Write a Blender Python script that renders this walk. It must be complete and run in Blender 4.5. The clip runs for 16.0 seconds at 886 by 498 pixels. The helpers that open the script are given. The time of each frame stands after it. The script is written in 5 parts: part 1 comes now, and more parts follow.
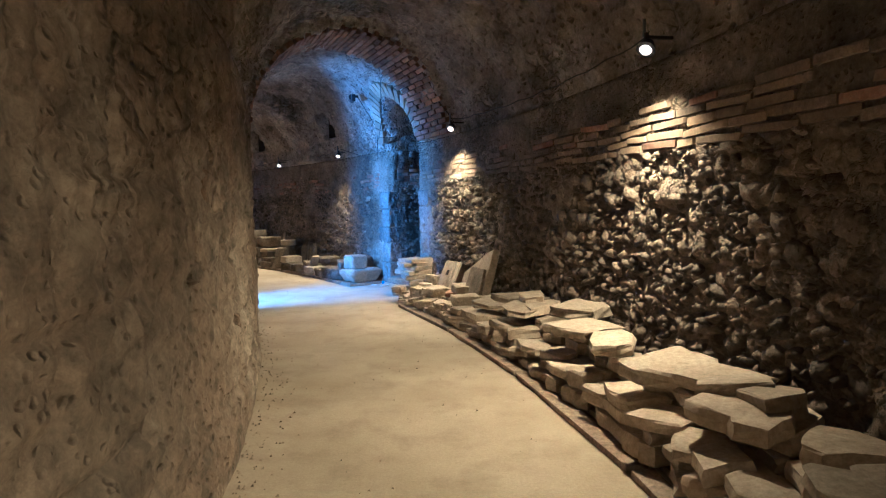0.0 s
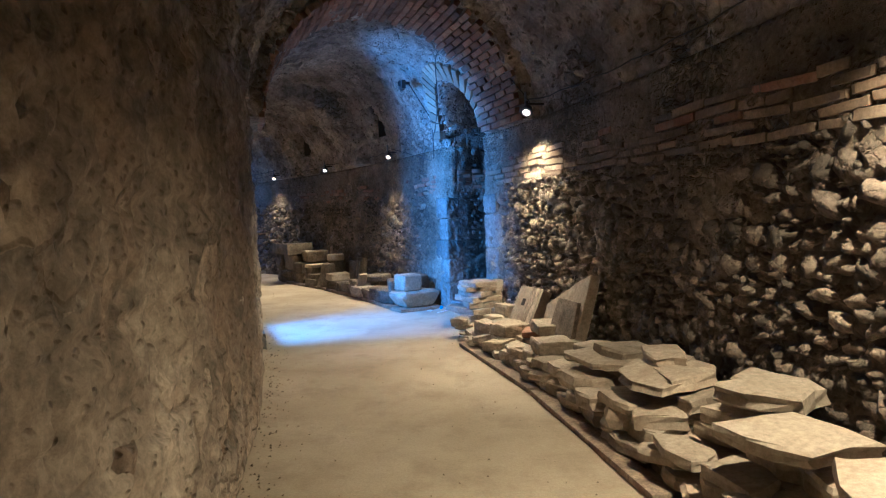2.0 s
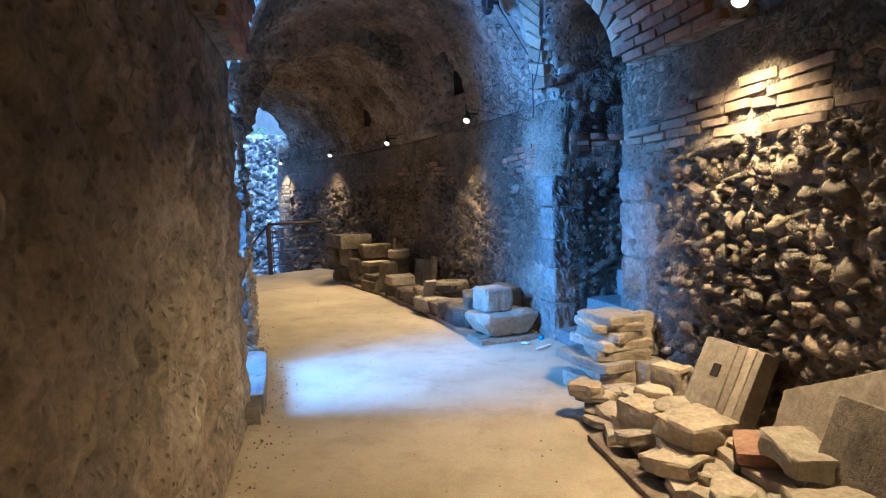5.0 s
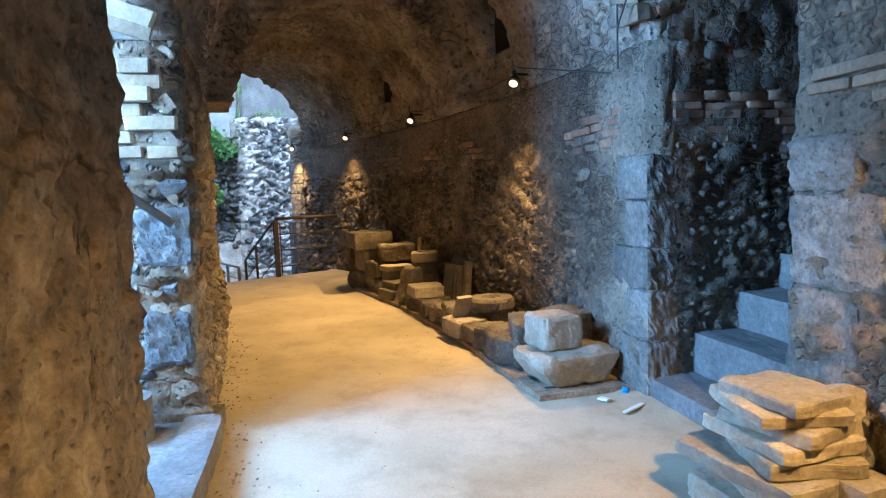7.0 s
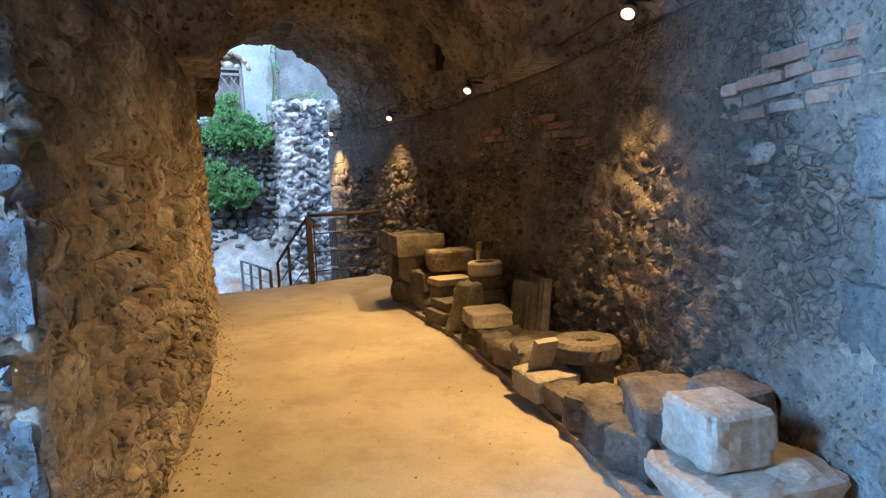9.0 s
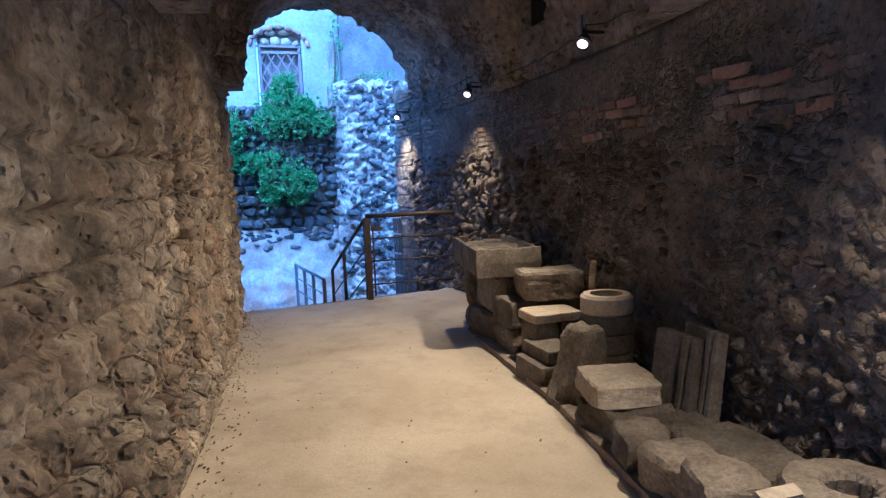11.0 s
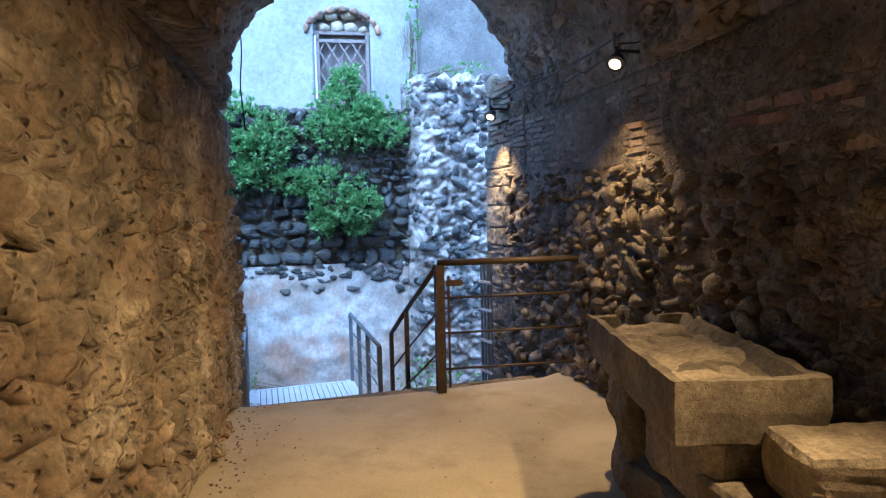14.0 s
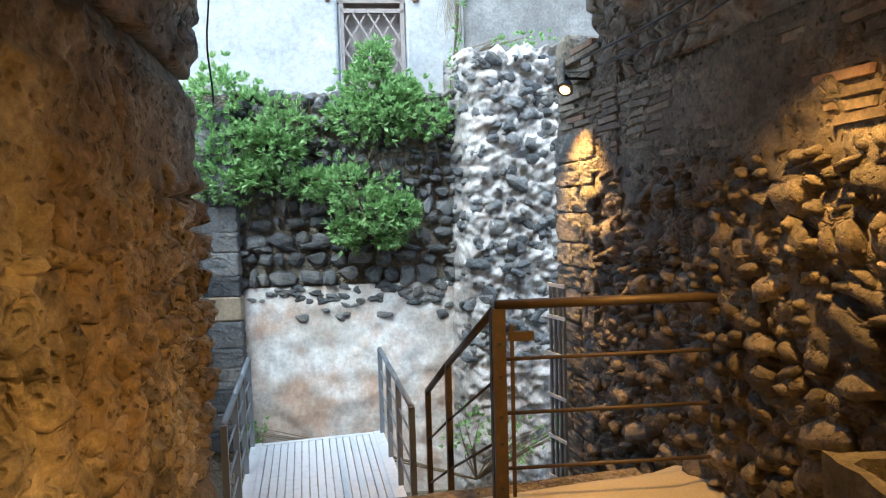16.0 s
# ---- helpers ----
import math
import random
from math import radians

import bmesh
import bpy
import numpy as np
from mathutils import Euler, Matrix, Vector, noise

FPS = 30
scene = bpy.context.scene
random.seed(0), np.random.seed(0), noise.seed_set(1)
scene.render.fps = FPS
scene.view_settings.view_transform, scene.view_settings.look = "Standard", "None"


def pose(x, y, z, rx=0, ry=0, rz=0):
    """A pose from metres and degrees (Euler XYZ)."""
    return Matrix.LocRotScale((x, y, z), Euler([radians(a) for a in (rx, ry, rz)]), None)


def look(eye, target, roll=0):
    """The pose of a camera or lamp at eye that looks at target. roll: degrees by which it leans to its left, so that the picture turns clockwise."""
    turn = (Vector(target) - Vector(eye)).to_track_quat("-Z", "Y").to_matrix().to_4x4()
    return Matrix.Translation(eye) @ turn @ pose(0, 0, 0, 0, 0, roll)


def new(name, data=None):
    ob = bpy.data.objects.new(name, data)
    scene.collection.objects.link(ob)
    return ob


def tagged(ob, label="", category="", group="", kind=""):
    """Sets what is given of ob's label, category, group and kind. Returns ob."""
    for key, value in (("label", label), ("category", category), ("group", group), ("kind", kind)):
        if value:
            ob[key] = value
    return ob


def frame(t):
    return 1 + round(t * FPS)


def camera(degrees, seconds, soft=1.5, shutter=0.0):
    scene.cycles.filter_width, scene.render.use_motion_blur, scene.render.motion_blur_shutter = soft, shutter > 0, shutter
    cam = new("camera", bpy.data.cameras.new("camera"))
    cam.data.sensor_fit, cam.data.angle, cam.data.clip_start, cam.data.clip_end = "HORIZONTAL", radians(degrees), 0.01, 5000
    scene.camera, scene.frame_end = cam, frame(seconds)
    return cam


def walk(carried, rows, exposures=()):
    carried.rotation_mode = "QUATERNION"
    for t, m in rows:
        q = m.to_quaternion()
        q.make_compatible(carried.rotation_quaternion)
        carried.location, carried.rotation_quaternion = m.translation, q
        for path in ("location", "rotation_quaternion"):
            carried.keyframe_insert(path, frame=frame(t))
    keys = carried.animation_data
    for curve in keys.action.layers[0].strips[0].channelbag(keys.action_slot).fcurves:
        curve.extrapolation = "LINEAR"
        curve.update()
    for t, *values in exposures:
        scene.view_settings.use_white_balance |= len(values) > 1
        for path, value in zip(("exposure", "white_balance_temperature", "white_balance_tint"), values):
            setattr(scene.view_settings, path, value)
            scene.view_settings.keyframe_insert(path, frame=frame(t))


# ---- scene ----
cam = camera(71.4, 16.0, soft=1.2)
METRES, EYE, TILT, LEAN, TURN = 16.0, 1.5, 0.0, 0.0, 0.0
ROWS = [
    (0.0, 0.0, 0.0, 0.0, -0.11, -4.25, 1.42),
    (0.5, 0.0, 0.033, 0.001, 2.12, -4.05, 1.33),
    (1.0, -0.0029, 0.0659, 0.003, 3.63, -3.7, 1.85),
    (1.5, -0.0038, 0.0982, 0.0027, 5.89, -3.47, 2.23),
    (2.0, -0.0075, 0.13, 0.0015, 5.65, -3.47, 2.27),
    (2.5, -0.0114, 0.1616, 0.0011, 6.08, -4.7, 2.97),
    (3.0, -0.0147, 0.1932, 0.003, 8.12, -4.92, 1.74),
    (3.5, -0.0232, 0.2255, 0.0038, 8.03, -4.12, 2.5),
    (4.0, -0.0287, 0.2568, 0.0032, 10.07, -4.02, 2.19),
    (6.5, -0.065, 0.4075, 0.0034, 14.93, -5.92, 2.42),
    (7.0, -0.0736, 0.4377, 0.0029, 15.86, -5.53, 2.15),
    (7.5, -0.0831, 0.4683, 0.0027, 16.44, -5.11, 2.84),
    (8.0, -0.0923, 0.4992, 0.0037, 17.97, -5.66, 2.67),
    (8.5, -0.1041, 0.5283, 0.0046, 18.01, -5.88, 2.57),
    (9.0, -0.1139, 0.5579, 0.0035, 21.22, -6.23, 2.48),
    (11.5, -0.1877, 0.6959, 0.0043, 29.16, -6.41, 2.09),
    (12.0, -0.2043, 0.7227, 0.0037, 30.69, -6.18, 1.97),
    (12.5, -0.2204, 0.7486, 0.0037, 31.81, -5.82, 2.02),
    (13.0, -0.2374, 0.7752, 0.0051, 33.89, -5.48, 1.74),
    (13.5, -0.257, 0.8, 0.0068, 34.22, -4.86, 1.77),
    (14.0, -0.2729, 0.8256, 0.007, 36.06, -4.29, 1.25),
    (14.5, -0.2894, 0.8477, 0.0066, 36.95, -3.74, 1.02),
    (15.0, -0.3078, 0.8705, 0.0069, 37.71, -3.47, 1.35),
    (15.5, -0.3255, 0.8948, 0.0085, 39.96, -3.8, 1.15),
    (16.0, -0.3443, 0.9158, 0.0091, 40.37, -3.91, 1.6),
]
# seconds, stops, kelvin, tint
LIGHT = [(0.0, 2.5, 3750, 8), (1.5, 2.25, 3750, 8), (4.0, 2.4, 3850, 8), (6.5, 2.4, 5000, 6), (7.5, 2.5, 5900, 7), (8.5, 2.45, 6400, 8), (9.0, 2.4, 5300, 9), (11.5, 2.25, 3650, 14), (12.5, 2.22, 3800, 14), (13.5, 2.32, 4400, 11), (15.0, 2.52, 5600, 8), (16.0, 2.6, 6900, 8)]
walk(cam, [(t, pose(0, 0, EYE, TILT, LEAN, TURN) @ pose(METRES * x, METRES * y, METRES * z, 90 + pitch, roll, yaw)) for t, x, y, z, yaw, pitch, roll in ROWS], LIGHT)

# ---- plan: a ring corridor about a centre, angles in degrees, radii in metres ----
CX, CY = -22.0, -0.33
R_IN, R_OUT, R_MID = 21.12, 24.12, 22.62
SPRING = 2.5


def ring(th, r, z=0.0):
    a = radians(th)
    return Vector((CX + r * math.cos(a), CY + r * math.sin(a), z))


def ring_pose(th, r, z=0.0, turn=0.0):
    """x points outwards, y along the walk."""
    p = ring(th, r, z)
    return pose(p.x, p.y, p.z, 0, 0, th + turn)


# ---- world, daylight and lamps ----
world = bpy.data.worlds.new("sky")
scene.world = world
world.use_nodes = True
wn = world.node_tree
sky = wn.nodes.new("ShaderNodeTexSky")
sky.sky_type = "NISHITA"
sky.sun_disc = False
sky.ozone_density = 3.0
sky.sun_elevation, sky.sun_rotation = radians(56), radians(165)
wn.links.new(sky.outputs[0], wn.nodes["Background"].inputs[0])
wn.nodes["Background"].inputs[1].default_value = 0.15

sun = new("sun", bpy.data.lights.new("sun", "SUN"))
sun.data.energy, sun.data.angle, sun.data.color = 1.45, radians(40), (0.60, 0.82, 1.0)
sun.matrix_world = pose(0, 0, 20, 0, 0, 0) @ Euler((radians(34), 0, radians(15))).to_matrix().to_4x4()

WARM = (1.0, 0.55, 0.165)
# first angle: unseen lamp added behind the start to brighten the inner wall
LAMP_ANGLES = (-3.0, 11.4, 22.2, 33.9, 41.3, 47.8, 54.0)
for i, th in enumerate(LAMP_ANGLES):
    spot = new("flood_light", bpy.data.lights.new("flood_light", "SPOT"))
    spot.data.energy = (190, 120, 118, 118, 132, 50, 70)[i]
    spot.data.color = WARM
    spot.data.spot_size, spot.data.spot_blend, spot.data.shadow_soft_size = radians((130, 130, 129, 116, 109, 128, 90)[i]), 1.0, 0.03
    eye = ring(th + 0.05, 23.88, 2.47)
    spot.matrix_world = look(eye, ring(th + (0.6 if i < 6 else 0.1), (21.8, 23.05, 23.15, 22.3, 21.6, 22.7, 23.75)[i], 0.0))

door_light = new("passage_daylight", bpy.data.lights.new("passage_daylight", "AREA"))
door_light.data.shape, door_light.data.size, door_light.data.size_y = "RECTANGLE", 2.4, 2.0
door_light.data.energy, door_light.data.color = 300, (0.30, 0.58, 1.0)
door_light.matrix_world = look(ring(28.0, 18.0, 2.75), ring(28.1, 23.8, 0.9))

# ---- materials ----
def mat_base(name, rough=0.85):
    m = bpy.data.materials.new(name)
    m.use_nodes = True
    nt = m.node_tree
    b = nt.nodes["Principled BSDF"]
    b.inputs["Roughness"].default_value = rough
    return m, nt, b


def tex_noise(nt, vec, scale, detail=6.0, rough=0.6):
    n = nt.nodes.new("ShaderNodeTexNoise")
    n.inputs["Scale"].default_value, n.inputs["Detail"].default_value, n.inputs["Roughness"].default_value = scale, detail, rough
    nt.links.new(vec, n.inputs["Vector"])
    return n.outputs["Fac"]


def ramp(nt, fac, stops):
    r = nt.nodes.new("ShaderNodeValToRGB")
    e = r.color_ramp.elements
    while len(e) < len(stops):
        e.new(0.5)
    for k, (p, c) in zip(e, stops):
        k.position, k.color = p, (*c, 1.0)
    nt.links.new(fac, r.inputs["Fac"])
    return r.outputs["Color"]


def mix(nt, fac, a, b, mode="MIX"):
    n = nt.nodes.new("ShaderNodeMix")
    n.data_type, n.blend_type = "RGBA", mode
    for sock, val in ((n.inputs[0], fac), (n.inputs[6], a), (n.inputs[7], b)):
        if isinstance(val, (int, float)):
            sock.default_value = val
        elif isinstance(val, tuple):
            sock.default_value = (*val, 1.0)
        else:
            nt.links.new(val, sock)
    return n.outputs[2]


def bump(nt, b, height, strength, distance):
    n = nt.nodes.new("ShaderNodeBump")
    n.inputs["Strength"].default_value, n.inputs["Distance"].default_value = strength, distance
    nt.links.new(height, n.inputs["Height"])
    nt.links.new(n.outputs[0], b.inputs["Normal"])


def rocky(name, stops, scale=1.4, fine=26.0, stain=(0.06, 0.055, 0.05), stain_amount=0.5, depth=0.012, vary=0.25, rough=0.88, pits=0.0, second=None, grit=0.75, pit_scale=45.0, cells=None):
    """A mineral surface: broad patches, grain, stains, pits, and a tone of its own for each piece."""
    m, nt, b = mat_base(name, rough)
    co = nt.nodes.new("ShaderNodeNewGeometry").outputs["Position"]
    broad = tex_noise(nt, co, scale, 5, 0.55)
    grain = tex_noise(nt, co, fine, 12, 0.78)
    col = ramp(nt, broad, stops)
    if second:
        patch = ramp(nt, tex_noise(nt, co, scale * 0.55 + 0.21, 4, 0.6), [(0.47, (0, 0, 0)), (0.60, (1, 1, 1))])
        col = mix(nt, patch, col, second)
    g = ramp(nt, grain, [(0.34, (0.35, 0.35, 0.35)), (0.64, (1.5, 1.5, 1.5))])
    col = mix(nt, grit, col, g, "MULTIPLY")
    st = ramp(nt, tex_noise(nt, co, scale * 2.7, 9, 0.72), [(0.48, (0, 0, 0)), (0.68, (stain_amount,) * 3)])
    col = mix(nt, st, col, stain)
    edge = None
    if cells:
        size, tone, joint, cover = cells
        wob = nt.nodes.new("ShaderNodeTexNoise")
        wob.inputs["Scale"].default_value = size * 0.8
        wob.inputs["Detail"].default_value = 5.0
        nt.links.new(co, wob.inputs["Vector"])
        mad = nt.nodes.new("ShaderNodeVectorMath")
        mad.operation = "MULTIPLY_ADD"
        mad.inputs[1].default_value = (1.3 / size,) * 3
        nt.links.new(wob.outputs["Color"], mad.inputs[0])
        nt.links.new(co, mad.inputs[2])
        flat = nt.nodes.new("ShaderNodeVectorMath")
        flat.operation = "MULTIPLY"
        flat.inputs[1].default_value = (1.0, 1.0, 1.35)
        nt.links.new(mad.outputs[0], flat.inputs[0])
        vc = nt.nodes.new("ShaderNodeTexVoronoi")
        vc.inputs["Scale"].default_value = size
        nt.links.new(flat.outputs[0], vc.inputs["Vector"])
        ve = nt.nodes.new("ShaderNodeTexVoronoi")
        ve.feature = "DISTANCE_TO_EDGE"
        ve.inputs["Scale"].default_value = size
        nt.links.new(flat.outputs[0], ve.inputs["Vector"])
        laid = ramp(nt, tex_noise(nt, co, 0.85, 4, 0.6), [(cover - 0.05, (1, 1, 1)), (cover + 0.05, (0, 0, 0))])
        edge = mix(nt, laid, (0.7, 0.7, 0.7), ramp(nt, ve.outputs["Distance"], [(0.015, (0, 0, 0)), (0.09, (0.75, 0.75, 0.75)), (0.3, (1, 1, 1))]))
        sep = nt.nodes.new("ShaderNodeSeparateColor")
        nt.links.new(vc.outputs["Color"], sep.inputs[0])
        shade = ramp(nt, sep.outputs[0], [(0.0, (1 - tone, 1 - tone * 0.97, 1 - tone * 0.9)), (0.5, (1.0, 0.98, 0.96)), (1.0, (1 + tone, 1 + tone * 0.85, 1 + tone * 0.6))])
        col = mix(nt, laid, col, mix(nt, 1.0, col, shade, "MULTIPLY"))
        col = mix(nt, joint, col, edge, "MULTIPLY")
    pr = None
    if pits:
        warp = nt.nodes.new("ShaderNodeVectorMath")
        warp.operation = "MULTIPLY_ADD"
        warp.inputs[1].default_value = (0.09, 0.09, 0.09)
        wn3 = nt.nodes.new("ShaderNodeTexNoise")
        wn3.inputs["Scale"].default_value = pit_scale * 0.35
        nt.links.new(co, wn3.inputs["Vector"])
        nt.links.new(wn3.outputs["Color"], warp.inputs[0])
        nt.links.new(co, warp.inputs[2])
        vo = nt.nodes.new("ShaderNodeTexVoronoi")
        vo.inputs["Scale"].default_value = pit_scale
        nt.links.new(warp.outputs[0], vo.inputs["Vector"])
        pr = ramp(nt, vo.outputs["Distance"], [(0.10, (0, 0, 0)), (0.30, (1, 1, 1))])
        col = mix(nt, 0.2, col, pr, "MULTIPLY")
    if vary:
        rnd = nt.nodes.new("ShaderNodeObjectInfo").outputs["Random"]
        isl = nt.nodes.new("ShaderNodeNewGeometry").outputs["Random Per Island"]
        ad = nt.nodes.new("ShaderNodeMath")
        ad.operation = "ADD"
        nt.links.new(rnd, ad.inputs[0])
        nt.links.new(isl, ad.inputs[1])
        fr = nt.nodes.new("ShaderNodeMath")
        fr.operation = "FRACT"
        nt.links.new(ad.outputs[0], fr.inputs[0])
        v = ramp(nt, fr.outputs[0], [(0.0, (1 - vary,) * 3), (0.5, (1.0, 0.98, 0.95)), (1.0, (1 + vary, 1 + vary * 0.9, 1 + vary * 0.75))])
        col = mix(nt, 1.0, col, v, "MULTIPLY")
    nt.links.new(col, b.inputs["Base Color"])
    h = nt.nodes.new("ShaderNodeMath")
    h.operation = "MULTIPLY_ADD"
    h.inputs[1].default_value = 0.6
    nt.links.new(grain, h.inputs[0])
    nt.links.new(tex_noise(nt, co, fine * 0.28, 6, 0.6), h.inputs[2])
    hh = h.outputs[0]
    if pits:
        pm = nt.nodes.new("ShaderNodeMath")
        pm.operation = "MULTIPLY_ADD"
        pm.inputs[1].default_value = pits
        nt.links.new(pr, pm.inputs[0])
        nt.links.new(hh, pm.inputs[2])
        hh = pm.outputs[0]
    if edge is not None:
        em = nt.nodes.new("ShaderNodeMath")
        em.operation = "MULTIPLY_ADD"
        em.inputs[1].default_value = 1.3
        nt.links.new(edge, em.inputs[0])
        nt.links.new(hh, em.inputs[2])
        hh = em.outputs[0]
    bump(nt, b, hh, 1.0, depth)
    return m


M_MORTAR = rocky("mortar", [(0.3, (0.125, 0.10, 0.075)), (0.55, (0.265, 0.217, 0.16)), (0.75, (0.42, 0.35, 0.262))], 1.1, 24, depth=0.045, vary=0, stain_amount=0.7, pits=0.7, pit_scale=24.0, cells=(13.0, 0.35, 0.12, 0.46))
M_PALEMORTAR = rocky("pale_lime_mortar", [(0.3, (0.17, 0.13, 0.085)), (0.55, (0.28, 0.225, 0.155)), (0.75, (0.38, 0.315, 0.23))], 1.6, 24, depth=0.03, vary=0, stain_amount=0.5, pits=0.7, pit_scale=24.0)
M_LAVA = rocky("lava_stone", [(0.3, (0.105, 0.092, 0.078)), (0.55, (0.205, 0.173, 0.138)), (0.75, (0.33, 0.28, 0.215))], 2.0, 34, depth=0.03, vary=0.45, pits=0.5)
M_BASALT = rocky("grey_basalt", [(0.3, (0.068, 0.071, 0.075)), (0.55, (0.116, 0.119, 0.122)), (0.75, (0.184, 0.184, 0.184))], 2.0, 34, stain=(0.24, 0.2, 0.15), stain_amount=0.45, depth=0.03, vary=0.4, pits=0.7)
M_LIME = rocky("pale_limestone", [(0.3, (0.309, 0.265, 0.199)), (0.55, (0.412, 0.361, 0.280)), (0.75, (0.486, 0.442, 0.361))], 2.6, 30, stain=(0.25, 0.2, 0.14), stain_amount=0.5, depth=0.012, vary=0.22, grit=0.5)
M_CUT = rocky("carved_grey_stone", [(0.3, (0.085, 0.072, 0.055)), (0.5, (0.16, 0.138, 0.108)), (0.75, (0.25, 0.22, 0.175))], 3.6, 40, stain=(0.06, 0.05, 0.038), stain_amount=0.6, depth=0.014, vary=0.3, grit=0.75, pits=0.35, pit_scale=60.0)
M_BRICK = rocky("old_brick", [(0.3, (0.170, 0.085, 0.055)), (0.55, (0.246, 0.145, 0.098)), (0.75, (0.306, 0.230, 0.170))], 3.0, 36, stain=(0.3, 0.26, 0.2), stain_amount=0.5, depth=0.006, vary=0.4, grit=0.55)
M_TANBRICK = rocky("pale_brick", [(0.3, (0.189, 0.147, 0.101)), (0.55, (0.266, 0.210, 0.147)), (0.75, (0.322, 0.259, 0.189))], 3.0, 36, stain=(0.16, 0.12, 0.09), stain_amount=0.5, depth=0.006, vary=0.35, grit=0.55)
M_VAULT = rocky("vault_concrete", [(0.3, (0.19, 0.158, 0.128)), (0.55, (0.39, 0.33, 0.267)), (0.75, (0.60, 0.535, 0.45))], 1.2, 13, depth=0.06, vary=0, stain_amount=0.6, pits=0.9, pit_scale=12.0, cells=(6.0, 0.35, 0.12, 0.46))
M_RENDER_IN = rocky("eroded_wall_render", [(0.32, (0.149, 0.125, 0.090)), (0.5, (0.343, 0.288, 0.211)), (0.72, (0.624, 0.546, 0.421))], 2.0, 13, depth=0.05, vary=0.2, stain=(0.045, 0.04, 0.033), stain_amount=0.8, second=(0.27, 0.2, 0.13), grit=0.85, pits=0.8, pit_scale=19.0, cells=(5.0, 0.3, 0.1, 0.46))
M_RENDER_NEAR = rocky("worn_wall_render", [(0.32, (0.19, 0.16, 0.115)), (0.5, (0.36, 0.30, 0.22)), (0.72, (0.60, 0.525, 0.405))], 1.3, 13, depth=0.03, vary=0.2, stain=(0.07, 0.06, 0.047), stain_amount=0.75, second=(0.33, 0.26, 0.18), grit=0.75, pits=0.6, pit_scale=19.0, cells=(3.2, 0.3, 0.3, 0.45))
M_FLOOR = rocky("packed_earth_floor", [(0.35, (0.355, 0.30, 0.205)), (0.55, (0.43, 0.37, 0.265)), (0.75, (0.50, 0.44, 0.325))], 0.9, 60, stain=(0.24, 0.195, 0.13), stain_amount=0.55, depth=0.004, vary=0, grit=0.22)
M_PLASTER = rocky("pale_plaster", [(0.3, (0.241, 0.245, 0.254)), (0.55, (0.324, 0.320, 0.306)), (0.75, (0.359, 0.354, 0.342))], 0.9, 14, stain=(0.38, 0.40, 0.42), stain_amount=0.45, depth=0.006, vary=0, second=(0.30, 0.30, 0.27), grit=0.4)
M_OLDPLASTER = rocky("flaking_plaster", [(0.3, (0.40, 0.35, 0.30)), (0.5, (0.55, 0.52, 0.48)), (0.75, (0.66, 0.65, 0.62))], 1.3, 16, stain=(0.40, 0.25, 0.18), stain_amount=0.7, depth=0.012, vary=0, second=(0.47, 0.33, 0.25), grit=0.5)
M_STEP = rocky("grey_step_stone", [(0.3, (0.115, 0.111, 0.106)), (0.55, (0.18, 0.175, 0.166)), (0.75, (0.25, 0.242, 0.23))], 1.8, 30, depth=0.008, vary=0.08, stain_amount=0.45, grit=0.6)
M_WOOD = rocky("weathered_plank", [(0.3, (0.17, 0.13, 0.09)), (0.55, (0.27, 0.22, 0.16)), (0.75, (0.36, 0.30, 0.23))], 6.0, 40, depth=0.004, vary=0.25)
M_EARTH = rocky("courtyard_earth", [(0.3, (0.08, 0.08, 0.05)), (0.55, (0.15, 0.13, 0.09)), (0.75, (0.22, 0.2, 0.15))], 1.5, 30, depth=0.02, vary=0)

M_DULLBRICK = rocky("soot_stained_brick", [(0.3, (0.154, 0.119, 0.087)), (0.55, (0.238, 0.189, 0.140)), (0.75, (0.350, 0.287, 0.217))], 2.2, 30, depth=0.01, vary=0.35, stain_amount=0.6)

M_EARTHFILL = rocky("dusty_earth", [(0.3, (0.17, 0.14, 0.10)), (0.55, (0.25, 0.21, 0.155)), (0.75, (0.34, 0.29, 0.22))], 4.0, 40, depth=0.01, vary=0)

M_QUOIN = rocky("dressed_grey_stone", [(0.3, (0.14, 0.131, 0.118)), (0.55, (0.235, 0.22, 0.195)), (0.75, (0.34, 0.315, 0.28))], 2.4, 22, depth=0.03, vary=0.25, stain=(0.08, 0.07, 0.06), stain_amount=0.6, pits=0.4)

M_PALEBRICK = rocky("cream_brick", [(0.3, (0.27, 0.21, 0.14)), (0.55, (0.38, 0.31, 0.215)), (0.75, (0.48, 0.40, 0.29))], 3.0, 30, stain=(0.30, 0.22, 0.14), stain_amount=0.5, depth=0.008, vary=0.25, grit=0.5)


def plain(name, color, rough=0.5, metal=0.0, wear=(0.2, 0.12, 0.07), amount=0.4):
    m, nt, b = mat_base(name, rough)
    b.inputs["Metallic"].default_value = metal
    co = nt.nodes.new("ShaderNodeNewGeometry").outputs["Position"]
    st = ramp(nt, tex_noise(nt, co, 14, 8, 0.7), [(0.5, (0, 0, 0)), (0.7, (amount,) * 3)])
    nt.links.new(mix(nt, st, color, wear), b.inputs["Base Color"])
    bump(nt, b, tex_noise(nt, co, 70, 4), 0.3, 0.001)
    return m


